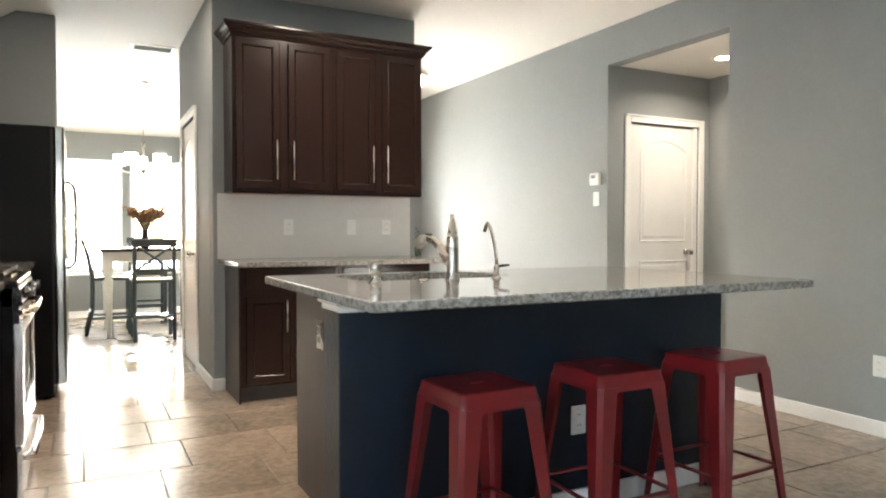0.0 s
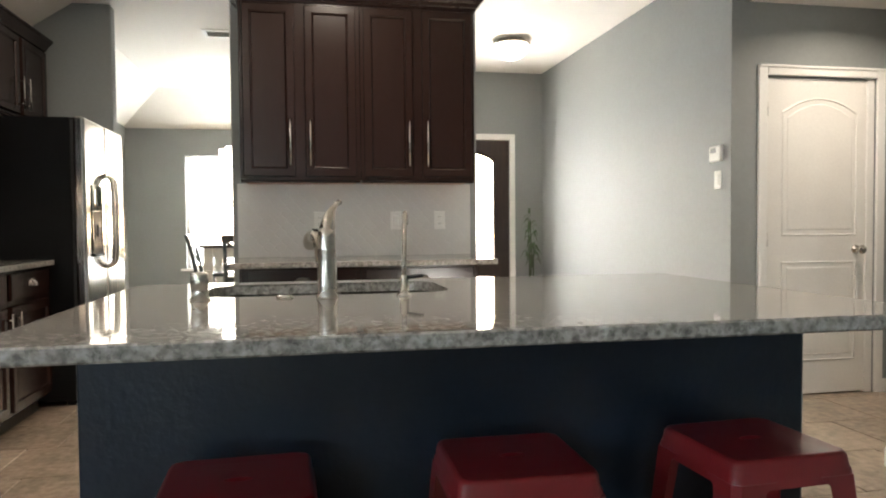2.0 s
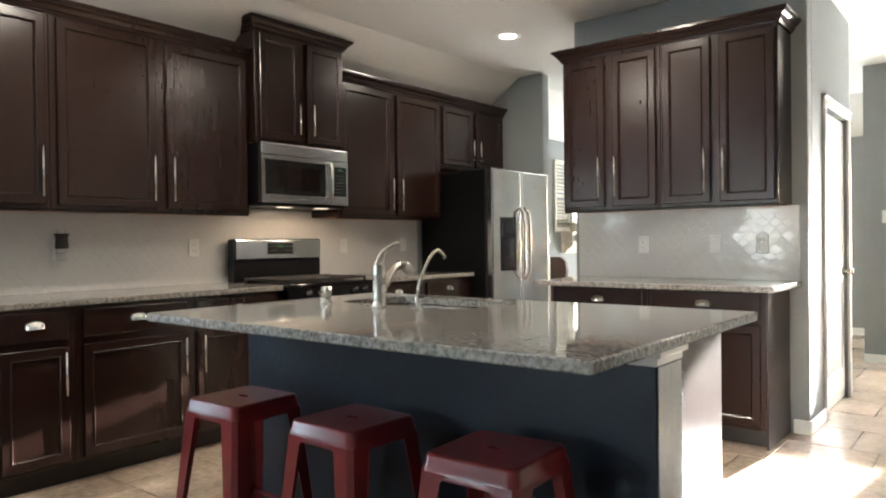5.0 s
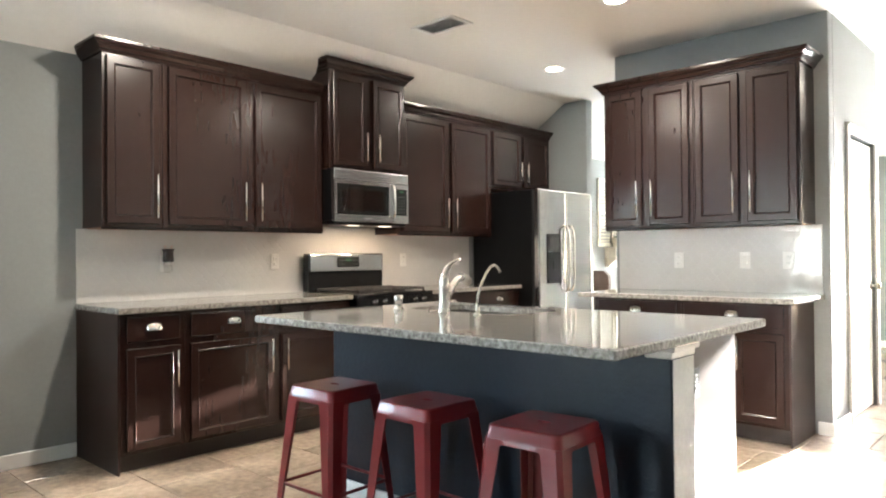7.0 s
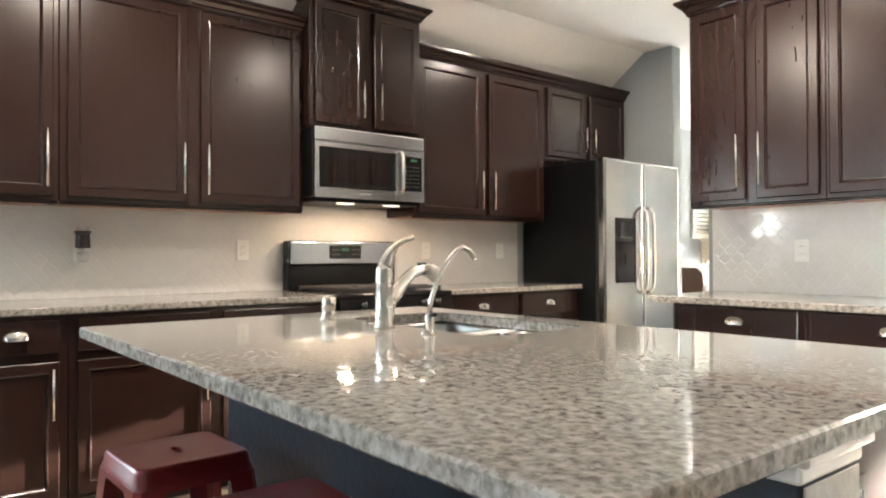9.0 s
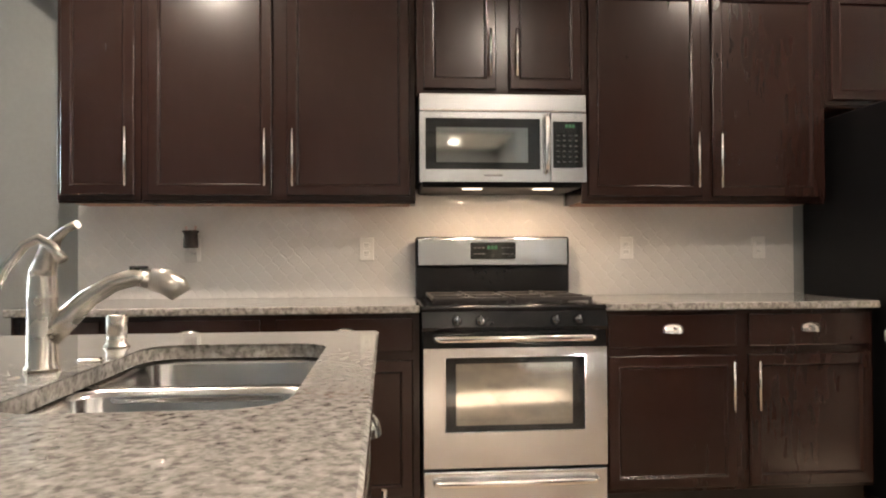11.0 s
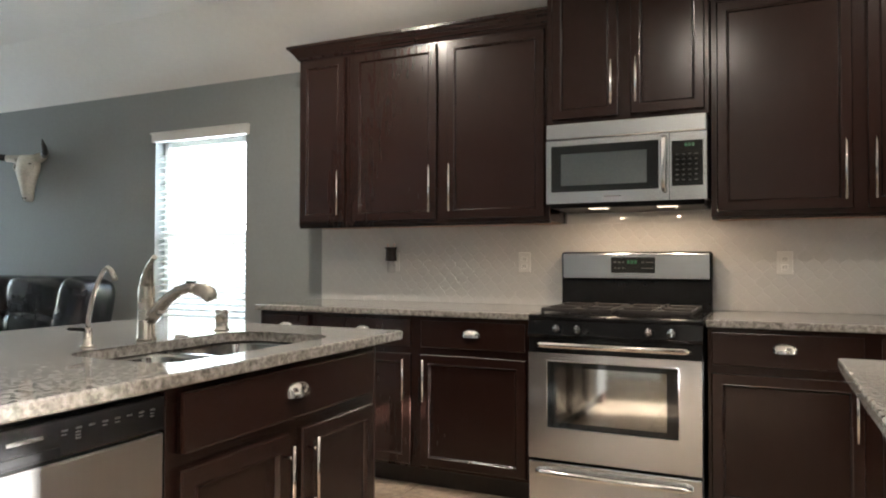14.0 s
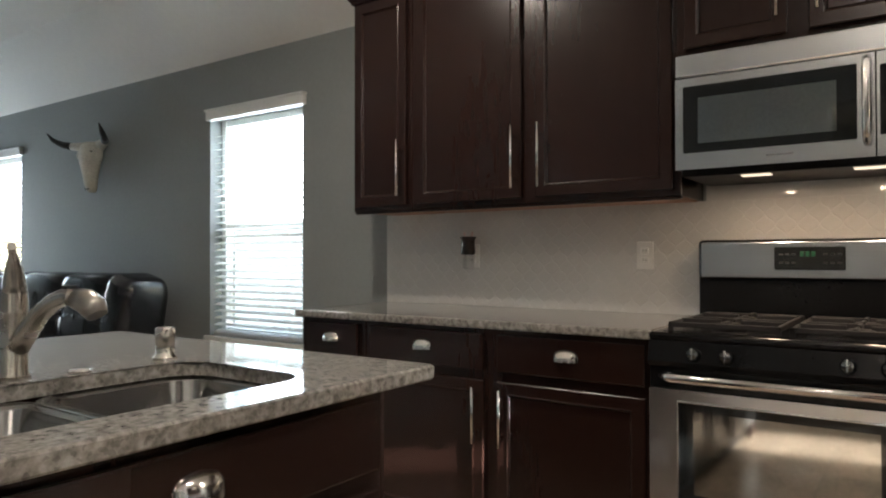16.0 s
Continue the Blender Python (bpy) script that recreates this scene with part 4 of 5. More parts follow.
    for x0, x1 in ((0.045, 0.37), (0.394, 0.72)):
        g = bmesh.new()
        y0, y1, z = 0.045, 0.535, 0.947
        for a in ((x0, y0, x1, y0 + 0.013), (x0, y1 - 0.013, x1, y1), (x0, y0, x0 + 0.013, y1), (x1 - 0.013, y0, x1, y1), (x0, (y0 + y1) / 2 - 0.006, x1, (y0 + y1) / 2 + 0.006)):
            box(g, a[0], a[1], z - 0.016, a[2], a[3], z, 0.002)
        cx = (x0 + x1) / 2
        for cy in (0.17, 0.42):
            for ux, uy in ((1, 0), (-1, 0), (0, 1), (0, -1)):
                a = (cx + ux * 0.03, cy + uy * 0.03)
                b = (cx + ux * 0.155, cy + uy * 0.115)
                box(g, min(a[0], b[0]) - 0.006 * abs(uy), min(a[1], b[1]) - 0.006 * abs(ux), z - 0.014, max(a[0], b[0]) + 0.006 * abs(uy), max(a[1], b[1]) + 0.006 * abs(ux), z + 0.004, 0.002)
        for fx in (x0, x1 - 0.014):
            for fy in (y0, y1 - 0.014):
                box(g, fx, fy, 0.917, fx + 0.014, fy + 0.014, z - 0.01)
        part("grate", g, M_IRON, r, "black cast iron grate")
    bg = boxed(0.0, D - 0.075, 0.89, W, D, 1.075, 0.004)
    part("back_riser", bg, M_BLACK, r)
    hood = boxed(-0.002, D - 0.085, 1.066, W + 0.002, D, 1.216, 0.016, 4)
    part("backguard_rim", hood, M_BLACK, r, "black rounded rim")
    face = part("backguard", boxed(0.012, D - 0.092, 1.074, W - 0.012, D - 0.082, 1.207, 0.004, 2), M_STEEL, r, "stainless backguard")
    part("clock_panel", boxed(0.268, D - 0.096, 1.105, 0.492, D - 0.091, 1.187, 0.003), M_GLASS_DARK, face, "black clock panel")
    dig = bmesh.new()
    for k in range(3):
        box(dig, 0.352 + k * 0.018, D - 0.0975, 1.153, 0.364 + k * 0.018, D - 0.0965, 1.171)
    part("clock_digits", dig, M_SCREEN, face, "green clock digits")
    keys = bmesh.new()
    for x in (0.285, 0.305, 0.325, 0.425, 0.447, 0.469):
        for z in (1.128, 1.158):
            box(keys, x, D - 0.0975, z, x + 0.012, D - 0.0965, z + 0.005)
    part("printed_marks", keys, M_DIM, face)
    for x in (0.03, W - 0.06):
        part("foot", boxed(x, 0.05, 0.0, x + 0.03, 0.08, 0.03), M_BLACK_MATT, r)


gas_range()


def microwave():
    D = -0.36 - WX - 0.002
    m = thing("microwave_oven", west(3.142, 1.452, -0.36), "stainless over-the-range microwave oven", "microwave")
    W, H = 0.758, 0.397
    part("case", boxed(0, 0.03, 0.006, W, D, H, 0.003), M_BLACK_MATT, m)
    part("vent_grille", boxed(0, -0.004, 0.318, W, 0.03, H, 0.006, 2), M_STEEL, m, "stainless top vent strip")
    d = part("door", wall_with_holes(0, 0.592, 0.0, 0.314, "x", -0.004, 0.03, [(0.026, 0.545, 0.056, 0.286)]), M_STEEL, m, "stainless microwave door")
    part("window_border", wall_with_holes(0.026, 0.545, 0.056, 0.286, "x", -0.002, 0.026, [(0.075, 0.49, 0.088, 0.245)]), M_GLASS_DARK, d)
    part("window_glass", boxed(0.075, -0.001, 0.088, 0.49, 0.02, 0.245), M_OVEN_GLASS, d, "grey mesh window glass")
    hb = tube(bmesh.new(), [(0.572, -0.002, 0.045), (0.572, -0.03, 0.05), (0.572, -0.042, 0.075), (0.572, -0.046, 0.16), (0.572, -0.042, 0.265), (0.572, -0.03, 0.292), (0.572, -0.002, 0.298)], 0.0125, 12)
    part("handle", hb, M_CHROME, d, "polished curved handle")
    c = part("control_frame", wall_with_holes(0.596, W, 0.0, 0.314, "x", -0.004, 0.03, [(0.604, 0.742, 0.064, 0.275)]), M_STEEL, m)
    part("control_panel", boxed(0.604, -0.002, 0.064, 0.742, 0.02, 0.275), M_GLASS_DARK, c, "black keypad panel")
    dig = bmesh.new()
    for k in range(3):
        box(dig, 0.662 + k * 0.016, -0.0035, 0.247, 0.672 + k * 0.016, -0.0025, 0.262)
    part("clock_digits", dig, M_SCREEN, c, "green clock digits")
    keys = bmesh.new()
    for i in range(4):
        for j in range(6):
            box(keys, 0.622 + i * 0.028, -0.0035, 0.09 + j * 0.024, 0.634 + i * 0.028, -0.0025, 0.0945 + j * 0.024)
    part("printed_marks", keys, M_DIM, c)
    part("brand_bar", boxed(0.29, -0.0052, 0.026, 0.37, -0.0042, 0.032), M_MARK, d)
    part("underside", boxed(0.012, 0.02, -0.022, W - 0.012, D - 0.01, 0.006, 0.006), M_BLACK_MATT, m)
    for x in (0.20, 0.53):
        part("work_light", boxed(x, 0.06, -0.0255, x + 0.09, 0.11, -0.021), M_WORKLIGHT, m, "glowing work light")


microwave()
for y in (3.39, 3.72):
    lamp = area_lamp("microwave_work_light", (-0.45, y, 1.420), (-0.45, y, 0.0), 0.09, 0.05, 0.075, (1.0, 0.73, 0.49))


def refrigerator():
    f = thing("refrigerator", west(5.172, 0, 0.0), "stainless side-by-side refrigerator with black sides", "refrigerator")
    W, D = 0.905, 0.0 - WX - 0.03
    part("case", boxed(0, 0.035, 0.03, W, D, 1.795, 0.005), M_BLACK_MATT, f, "black textured case")
    part("gasket", boxed(0.006, 0.02, 0.10, W - 0.006, 0.036, 1.785), M_RUBBER, f)
    for name, x0, x1 in (("freezer_door", 0.0, 0.442), ("fridge_door", 0.449, W)):
        bm = boxed(x0, -0.045, 0.095, x1, 0.022, 1.802, 0.018, 4)
        d = part(name, bm, M_STEEL_V, f, "rounded stainless door")
        x = 0.405 if x0 == 0 else 0.487
        h = tube(bmesh.new(), [(x, -0.045, 0.845), (x, -0.075, 0.855), (x, -0.098, 0.89), (x, -0.104, 0.98), (x, -0.104, 1.32), (x, -0.098, 1.42), (x, -0.075, 1.455), (x, -0.045, 1.465)], 0.0125, 12)
        part("handle", h, M_CHROME, d, "long curved steel handle")
        if x0 == 0:
            part("dispenser_frame", wall_with_holes(0.115, 0.345, 0.925, 1.385, "x", -0.05, -0.02, [(0.13, 0.33, 0.94, 1.215)]), M_BLACK, d, "black water dispenser")
            part("dispenser_recess", boxed(0.13, -0.0465, 0.94, 0.33, -0.02, 1.215), M_BLACK_MATT, d)
            part("dispenser_panel", boxed(0.15, -0.054, 1.245, 0.31, -0.049, 1.36, 0.002), M_GLASS_DARK, d)
            part("dispenser_lever", boxed(0.212, -0.056, 1.05, 0.248, -0.045, 1.13, 0.004), M_BLACK_MATT, d)
            part("drip_tray", boxed(0.125, -0.062, 0.925, 0.335, -0.045, 0.945, 0.004), M_BLACK_MATT, d)
    for x in (0.012, W - 0.112):
        part("hinge_cover", boxed(x, -0.02, 1.766, x + 0.10, 0.10, 1.795, 0.008, 2), M_BLACK, f)
    part("toe_grille", boxed(0.02, 0.03, 0.012, W - 0.02, 0.06, 0.09), M_BLACK_MATT, f)
    for x in (0.03, W - 0.08):
        part("foot", boxed(x, 0.05, 0.0, x + 0.05, 0.10, 0.03), M_BLACK_MATT, f)
        part("foot", boxed(x, D - 0.12, 0.0, x + 0.05, D - 0.07, 0.03), M_BLACK_MATT, f)


refrigerator()


# ---- stools ----
def bar_stool(m):
    """A pressed-metal backless stool: dished square seat with a hand slot, splayed folded legs and cross braces."""
    s = thing("bar_stool", m, "glossy red metal backless counter stool at the island", "stool", "red stools at the island")
    H, half, foot = 0.628, 0.137, 0.20
    seat = bmesh.new()
    def ring(h, z, r):
        pts = []
        for cx, cy, a0 in ((h - r, h - r, 0), (-h + r, h - r, 90), (-h + r, -h + r, 180), (h - r, -h + r, 270)):
            pts += [seat.verts.new((cx + r * math.cos(radians(a0 + 18 * k)), cy + r * math.sin(radians(a0 + 18 * k)), z)) for k in range(6)]
        return pts
    rings = [ring(half + 0.012, H - 0.060, 0.028), ring(half + 0.0095, H - 0.034, 0.028), ring(half + 0.007, H - 0.031, 0.028), ring(half + 0.004, H - 0.008, 0.028), ring(half, H - 0.002, 0.027), ring(half - 0.006, H, 0.026), ring(half - 0.04, H - 0.001, 0.024)]
    slot_a = ring(0.02, H - 0.001, 0.0199)
    for v in slot_a:
        v.co.x *= 1.4
        v.co.y *= 0.55
    slot_b = [seat.verts.new((v.co.x * 0.96, v.co.y * 0.9, H - 0.02)) for v in slot_a]
    rings += [slot_a, slot_b]
    for i, (a, b) in enumerate(zip(rings, rings[1:])):
        for k in range(len(a)):
            f = seat.faces.new((a[k], a[(k + 1) % len(a)], b[(k + 1) % len(a)], b[k]))
            f.smooth = i < 5
    seat.faces.new(slot_b)
    part("seat", seat, M_RED, s)
    for sx in (1, -1):
        for sy in (1, -1):
            leg = bmesh.new()
            for face in (0, 1):
                # two tapering wings that meet in a rounded corner
                loops = []
                for k, t in enumerate((0, 0.035, 0.09, 0.2, 0.35, 0.5, 0.65, 0.82, 1.0)):
                    z = (H - 0.045) * (1 - t)
                    c = half + 0.010 + (foot - half - 0.012) * t
                    w = 0.072 - 0.034 * t
                    if k == 0:
                        w += 0.022
                    if face == 0:
                        a, b = (c, c - 0.014), (c, c - w)
                    else:
                        a, b = (c - 0.014, c), (c - w, c)
                    loops.append([leg.verts.new((sx * p[0], sy * p[1], z)) for p in (a, b)])
                if face == 0:
                    first = loops
                for p, q in zip(loops, loops[1:]):
                    leg.faces.new((p[0], p[1], q[1], q[0]))
            for k in range(8):
                mids = []
                for lvl in (k, k + 1):
                    a, b = first[lvl][0], loops[lvl][0]
                    mids.append((a, b))
                f = leg.faces.new((mids[0][0], mids[0][1], mids[1][1], mids[1][0]))
            ob = part("leg", leg, M_RED, s)
            sol = ob.modifiers.new("sheet", "SOLIDIFY")
            sol.thickness, sol.offset = 0.003, 0
            part("foot_cap", boxed(sx * foot - 0.018, sy * foot - 0.018, 0.0, sx * foot + 0.012, sy * foot + 0.012, 0.018, 0.004), M_RUBBER, s, "black rubber foot")
    zc = 0.20
    c = foot - (foot - half) * zc / H - 0.012
    for a, b in (((c, c), (c, -c)), ((c, -c), (-c, -c)), ((-c, -c), (-c, c)), ((-c, c), (c, c))):
        part("brace", tube(bmesh.new(), [(*a, zc), (*b, zc)], 0.0075, 8), M_RED, s)
    under = bmesh.new()
    for d in (1, -1):
        tube(under, [(-half + 0.02, -d * (half - 0.02), H - 0.05), (half - 0.02, d * (half - 0.02), H - 0.05)], 0.01, 8)
    part("cross_brace", under, M_RED, s)
    return s


stool = bar_stool(pose(1.26, 1.866, 0, 0, 0, 2))
copy_thing(stool, pose(1.81, 1.89, 0, 0, 0, -1))
copy_thing(stool, pose(2.362, 1.888, 0, 0, 0, 3))


# ---- wall fittings ----
def plate(name, m, label, kind, mat=None, w=0.072, h=0.115):
    """A wall plate: local x along, z up, face towards local -y. kind: 'outlet', 'switch' or 'blank'."""
    p = thing(name, m, label, "wall plate")
    part("cover", boxed(-w / 2, -0.006, -h / 2, w / 2, 0, h / 2, 0.003, 2), mat or M_PLATE, p)
    if kind == "outlet":
        for z in (0.02, -0.02):
            o = part("socket", boxed(-0.016, -0.0085, z - 0.014, 0.016, -0.005, z + 0.014, 0.004, 2), M_PLATE if mat is None else M_MARK, p)
            for x in (-0.006, 0.006):
                part("slot", boxed(x - 0.001, -0.0092, z - 0.003, x + 0.001, -0.008, z + 0.006), M_PLATE_DARK, o)
    if kind == "switch":
        n = max(1, round(w / 0.06) - (0 if w > 0.1 else 0)) if w > 0.1 else 1
        for k in range(n):
            x = (k - (n - 1) / 2) * 0.046
            part("rocker", boxed(x - 0.016, -0.011, -0.033, x + 0.016, -0.005, 0.033, 0.003, 2), M_PLATE, p)
    return p


for y in (2.895, 4.227, 4.937):
    plate("outlet", pose(WX + 0.0125, y, 1.158, 0, 0, 90), "white duplex outlet in the tiled backsplash", "outlet")
plate("outlet", pose(WX + 0.0125, 2.05, 1.158, 0, 0, 90), "white duplex outlet behind the plug-in warmer", "outlet")
for x in (1.469, 2.233):
    plate("outlet", pose(x, PY0 - 0.0125, 1.14), "white duplex outlet in the pantry backsplash", "outlet")
plate("switch_plate", pose(1.95, PY0 - 0.0125, 1.14), "white rocker switch in the pantry backsplash", "switch")
plate("outlet", pose(0.967, 2.585, 0.705, 0, 0, -90), "nickel outlet plate on the dark island end", "outlet", M_NICKEL)
plate("outlet", pose(2.6165, 2.517, 0.70, 0, 0, 90), "dark outlet plate on the sunlit island end", "outlet", M_PLATE_DARK)
plate("outlet", pose(1.885, 2.145, 0.36), "white outlet low on the navy half wall", "outlet")
plate("outlet", pose(EX - 0.001, 2.18, 0.38, 0, 0, -90), "white outlet low on the grey wall", "outlet")
plate("outlet", pose(EX - 0.001, 6.34, 0.336, 0, 0, -90), "white outlet low on the hall wall", "outlet")
plate("switch_plate", pose(EX - 0.001, 4.52, 1.38, 0, 0, -90), "white light switch under the thermostat", "switch")
plate("switch_plate", pose(2.555, NY - 0.001, 1.36), "white double light switch beside the front door", "switch", None, 0.118)

t = thing("thermostat", pose(EX - 0.001, 4.52, 1.545, 0, 0, -90), "white plastic wall thermostat with small display", "thermostat")
part("case", boxed(-0.062, -0.03, -0.052, 0.062, 0, 0.052, 0.012, 3), M_PLATE, t)
part("display", boxed(-0.04, -0.0315, 0.005, 0.02, -0.0295, 0.035), M_MARK, t, "grey display")

w = thing("plug_in_warmer", pose(WX + 0.016, 2.05, 1.165, 0, 0, 90), "dark plug-in scent warmer with glass bottle on backsplash", "air freshener")
part("holder", spin(bmesh.new(), [(0.030, 0.0), (0.034, 0.002), (0.035, 0.01), (0.032, 0.06), (0.033, 0.072), (0.039, 0.078), (0.040, 0.084), (0.034, 0.086), (0.026, 0.080)], (0, -0.045, 0.0), 20), M_VASE, w, "dark glazed holder")
part("bottle", spin(bmesh.new(), [(0.018, -0.070), (0.025, -0.066), (0.028, -0.05), (0.027, -0.02), (0.022, -0.004), (0.020, 0.0)], (0, -0.042, 0.0), 18), M_BOTTLE, w, "clear glass oil bottle")
part("plug", boxed(-0.018, -0.03, -0.02, 0.018, 0, 0.05, 0.004), M_PLATE, w)
# The pale pink of the tips paints in the glints on glass rods.
for x in (-0.022, 0.024):
    part("reed", tube(bmesh.new(), [(x * 0.8, -0.045, 0.07), (x, -0.045, 0.108)], [0.004, 0.006], 8), M_REED_GLINT, w, "reed tip coloured as a pale pink glint")


# ---- recessed lights, vents, ceiling lamp ----
def can_light(x, y, z):
    c = thing("recessed_light", pose(x, y, z), "glowing recessed ceiling light with white rim", "ceiling light", "recessed ceiling lights")
    rim = spin(bmesh.new(), [(0.066, -0.003), (0.098, -0.006), (0.10, -0.001), (0.066, -0.0005)], sides=28)
    part("rim", rim, M_TRIM, c)
    part("diffuser", spin(bmesh.new(), [(0.001, -0.0045), (0.064, -0.004), (0.064, -0.001)], sides=24), M_BULB, c, "glowing diffuser")


for cx, cy, cz in CANS:
    can_light(cx, cy, cz)


def ceiling_vent(x, y, rz, label):
    v = thing("ceiling_vent", pose(x, y, CEIL, 0, 0, rz), label, "vent")
    fr = bmesh.new()
    for a in ((-0.19, -0.115, 0.19, -0.085), (-0.19, 0.085, 0.19, 0.115), (-0.19, -0.085, -0.155, 0.085), (0.155, -0.085, 0.19, 0.085)):
        box(fr, a[0], a[1], -0.012, a[2], a[3], -0.001, 0.003)
    part("frame", fr, M_TRIM, v)
    part("backing", boxed(-0.155, -0.085, -0.003, 0.155, 0.085, -0.001), M_MARK, v, "grey duct opening")
    me = mesh_of(boxed(-0.15, -0.011, -0.001, 0.15, 0.011, 0.001), "slat", M_TRIM)
    for k in range(7):
        s = new("slat", me)
        s.parent = v
        s.matrix_basis = pose(0, -0.07 + k * 0.0233, -0.009, 24, 0, 0)


ceiling_vent(0.49, 3.41, 0, "white slatted air vent in the kitchen ceiling")
ceiling_vent(0.73, 6.78, 0, "white slatted air vent in the dining ceiling")

h = thing("ceiling_lamp", pose(3.22, 6.60, CEIL - 0.001), "flush brushed nickel ceiling lamp with frosted bowl", "ceiling light")
part("pan", spin(bmesh.new(), [(0.15, -0.044), (0.166, -0.048), (0.176, -0.043), (0.168, -0.036), (0.145, -0.018), (0.125, -0.008), (0.125, 0.0)], sides=36), M_NICKEL, h, "flared brushed nickel ring")
part("bowl", spin(bmesh.new(), [(0.003, -0.178), (0.045, -0.174), (0.088, -0.158), (0.125, -0.130), (0.148, -0.094), (0.156, -0.05)], sides=36), M_SHADE, h, "glowing frosted glass bowl")
part("finial", spin(bmesh.new(), [(0.002, -0.200), (0.008, -0.196), (0.011, -0.188), (0.006, -0.182), (0.012, -0.176)], sides=12), M_NICKEL, h)


# ---- front hall plant ----
def palm_plant(x, y):
    p = thing("potted_plant", pose(x, y, 0) @ Matrix.Diagonal((0.85, 0.85, 0.93, 1)), "slender bamboo-like plant in a terracotta pot by the door", "plant")
    pot = spin(bmesh.new(), [(0.055, 0), (0.075, 0.004), (0.085, 0.30), (0.092, 0.305), (0.092, 0.325), (0.08, 0.325), (0.078, 0.28), (0.002, 0.28)], sides=24)
    part("pot", pot, M_CLAY, p, "terracotta pot")
    random.seed(11)
    for k in range(3):
        a = 2.1 * k
        dx, dy = 0.02 * math.cos(a), 0.02 * math.sin(a)
        top = 0.95 + 0.15 * k
        pts = [(dx, dy, 0.28), (dx * 1.5, dy * 1.5, 0.5), (dx * 1.2 + 0.01, dy * 2, 0.8), (dx * 2, dy * 2, top)]
        stem = part("stem", tube(bmesh.new(), pts, [0.011, 0.010, 0.009, 0.006], 8), M_STEM, p)
        leaves = bmesh.new()
        for j in range(18):
            z = 0.72 + (top + 0.08 - 0.72) * random.random()
            b, ln = random.uniform(0, 6.28), random.uniform(0.10, 0.19)
            d = Vector((math.cos(b), math.sin(b), 0))
            s = Vector((-d.y, d.x, 0))
            o = Vector((dx * 1.7, dy * 1.7, z))
            rise = random.uniform(0.02, 0.12)
            mid, tip = o + d * ln * 0.5 * 0.7 + Vector((0, 0, rise)), o + d * ln * 0.75 + Vector((0, 0, rise - random.uniform(0.05, 0.16)))
            v = [leaves.verts.new(q) for q in (o, mid - s * 0.013, tip, mid + s * 0.013, mid + Vector((0, 0, -0.004)))]
            leaves.faces.new((v[0], v[1], v[4]))
            leaves.faces.new((v[0], v[4], v[3]))
            leaves.faces.new((v[1], v[2], v[4]))
            leaves.faces.new((v[4], v[2], v[3]))
        part("foliage", leaves, M_LEAF, p)


palm_plant(3.765, 7.72)


# ---- dining nook ----
def dining_chair(m):
    """A counter-height chair with an X back."""
    c = thing("dining_chair", m, "grey-green painted wooden counter chair with X back", "chair", "chairs round the dining table")
    SH, w, d = 0.62, 0.21, 0.20
    part("seat", boxed(-w, -d, SH - 0.035, w, d, SH, 0.012, 3), M_CHAIR, c)
    for x in (-w + 0.025, w - 0.025):
        part("leg", boxed(x - 0.019, d - 0.045, 0, x + 0.019, d - 0.007, SH - 0.03, 0.004), M_CHAIR, c)
        back = tube(bmesh.new(), [(x, -d - 0.05, 0), (x, -d + 0.015, SH * 0.45), (x, -d + 0.02, SH), (x, -d - 0.02, SH + 0.2), (x, -d - 0.07, SH + 0.38)], [0.02, 0.021, 0.022, 0.02, 0.019], 6)
        part("back_post", back, M_CHAIR, c)
    rail = boxed(-w - 0.005, -0.018, -0.035, w + 0.005, 0.014, 0.04, 0.012, 3)
    part("top_rail", rail, M_CHAIR, c, m=pose(0, -d - 0.07, SH + 0.375, 14, 0, 0))
    part("lower_rail", boxed(-w + 0.03, -0.011, -0.015, w - 0.03, 0.011, 0.015, 0.004), M_CHAIR, c, m=pose(0, -d - 0.005, SH + 0.09, 10, 0, 0))
    for s in (1, -1):
        part("cross_slat", tube(bmesh.new(), [(-s * (w - 0.04), -d - 0.012, SH + 0.10), (0, -d - 0.034, SH + 0.22), (s * (w - 0.04), -d - 0.062, SH + 0.345)], 0.013, 6), M_CHAIR, c)
    for x in (-w + 0.025, w - 0.025):
        part("stretcher", boxed(x - 0.011, -d - 0.01, 0.17, x + 0.011, d - 0.03, 0.20, 0.003), M_CHAIR, c)
    part("foot_rail", boxed(-w + 0.03, d - 0.04, 0.20, w - 0.03, d - 0.012, 0.235, 0.004), M_CHAIR, c)
    part("foot_rail", boxed(-w + 0.03, -d - 0.02, 0.23, w - 0.03, -d + 0.004, 0.26, 0.004), M_CHAIR, c)
    return c


TX, TY = 0.80, 8.42
t = thing("dining_table", pose(TX, TY, 0), "counter-height table with dark top and cream legs", "table")
part("tabletop", boxed(-0.50, -0.50, 0.895, 0.50, 0.50, 0.925, 0.008, 2), M_DARKTOP, t, "dark stained top")
ap = bmesh.new()
for a in ((-0.42, -0.43, 0.42, -0.405), (-0.42, 0.405, 0.42, 0.43), (-0.43, -0.42, -0.405, 0.42), (0.405, -0.42, 0.43, 0.42)):
    box(ap, a[0], a[1], 0.79, a[2], a[3], 0.895)
part("apron", ap, M_TABLEWHITE, t)
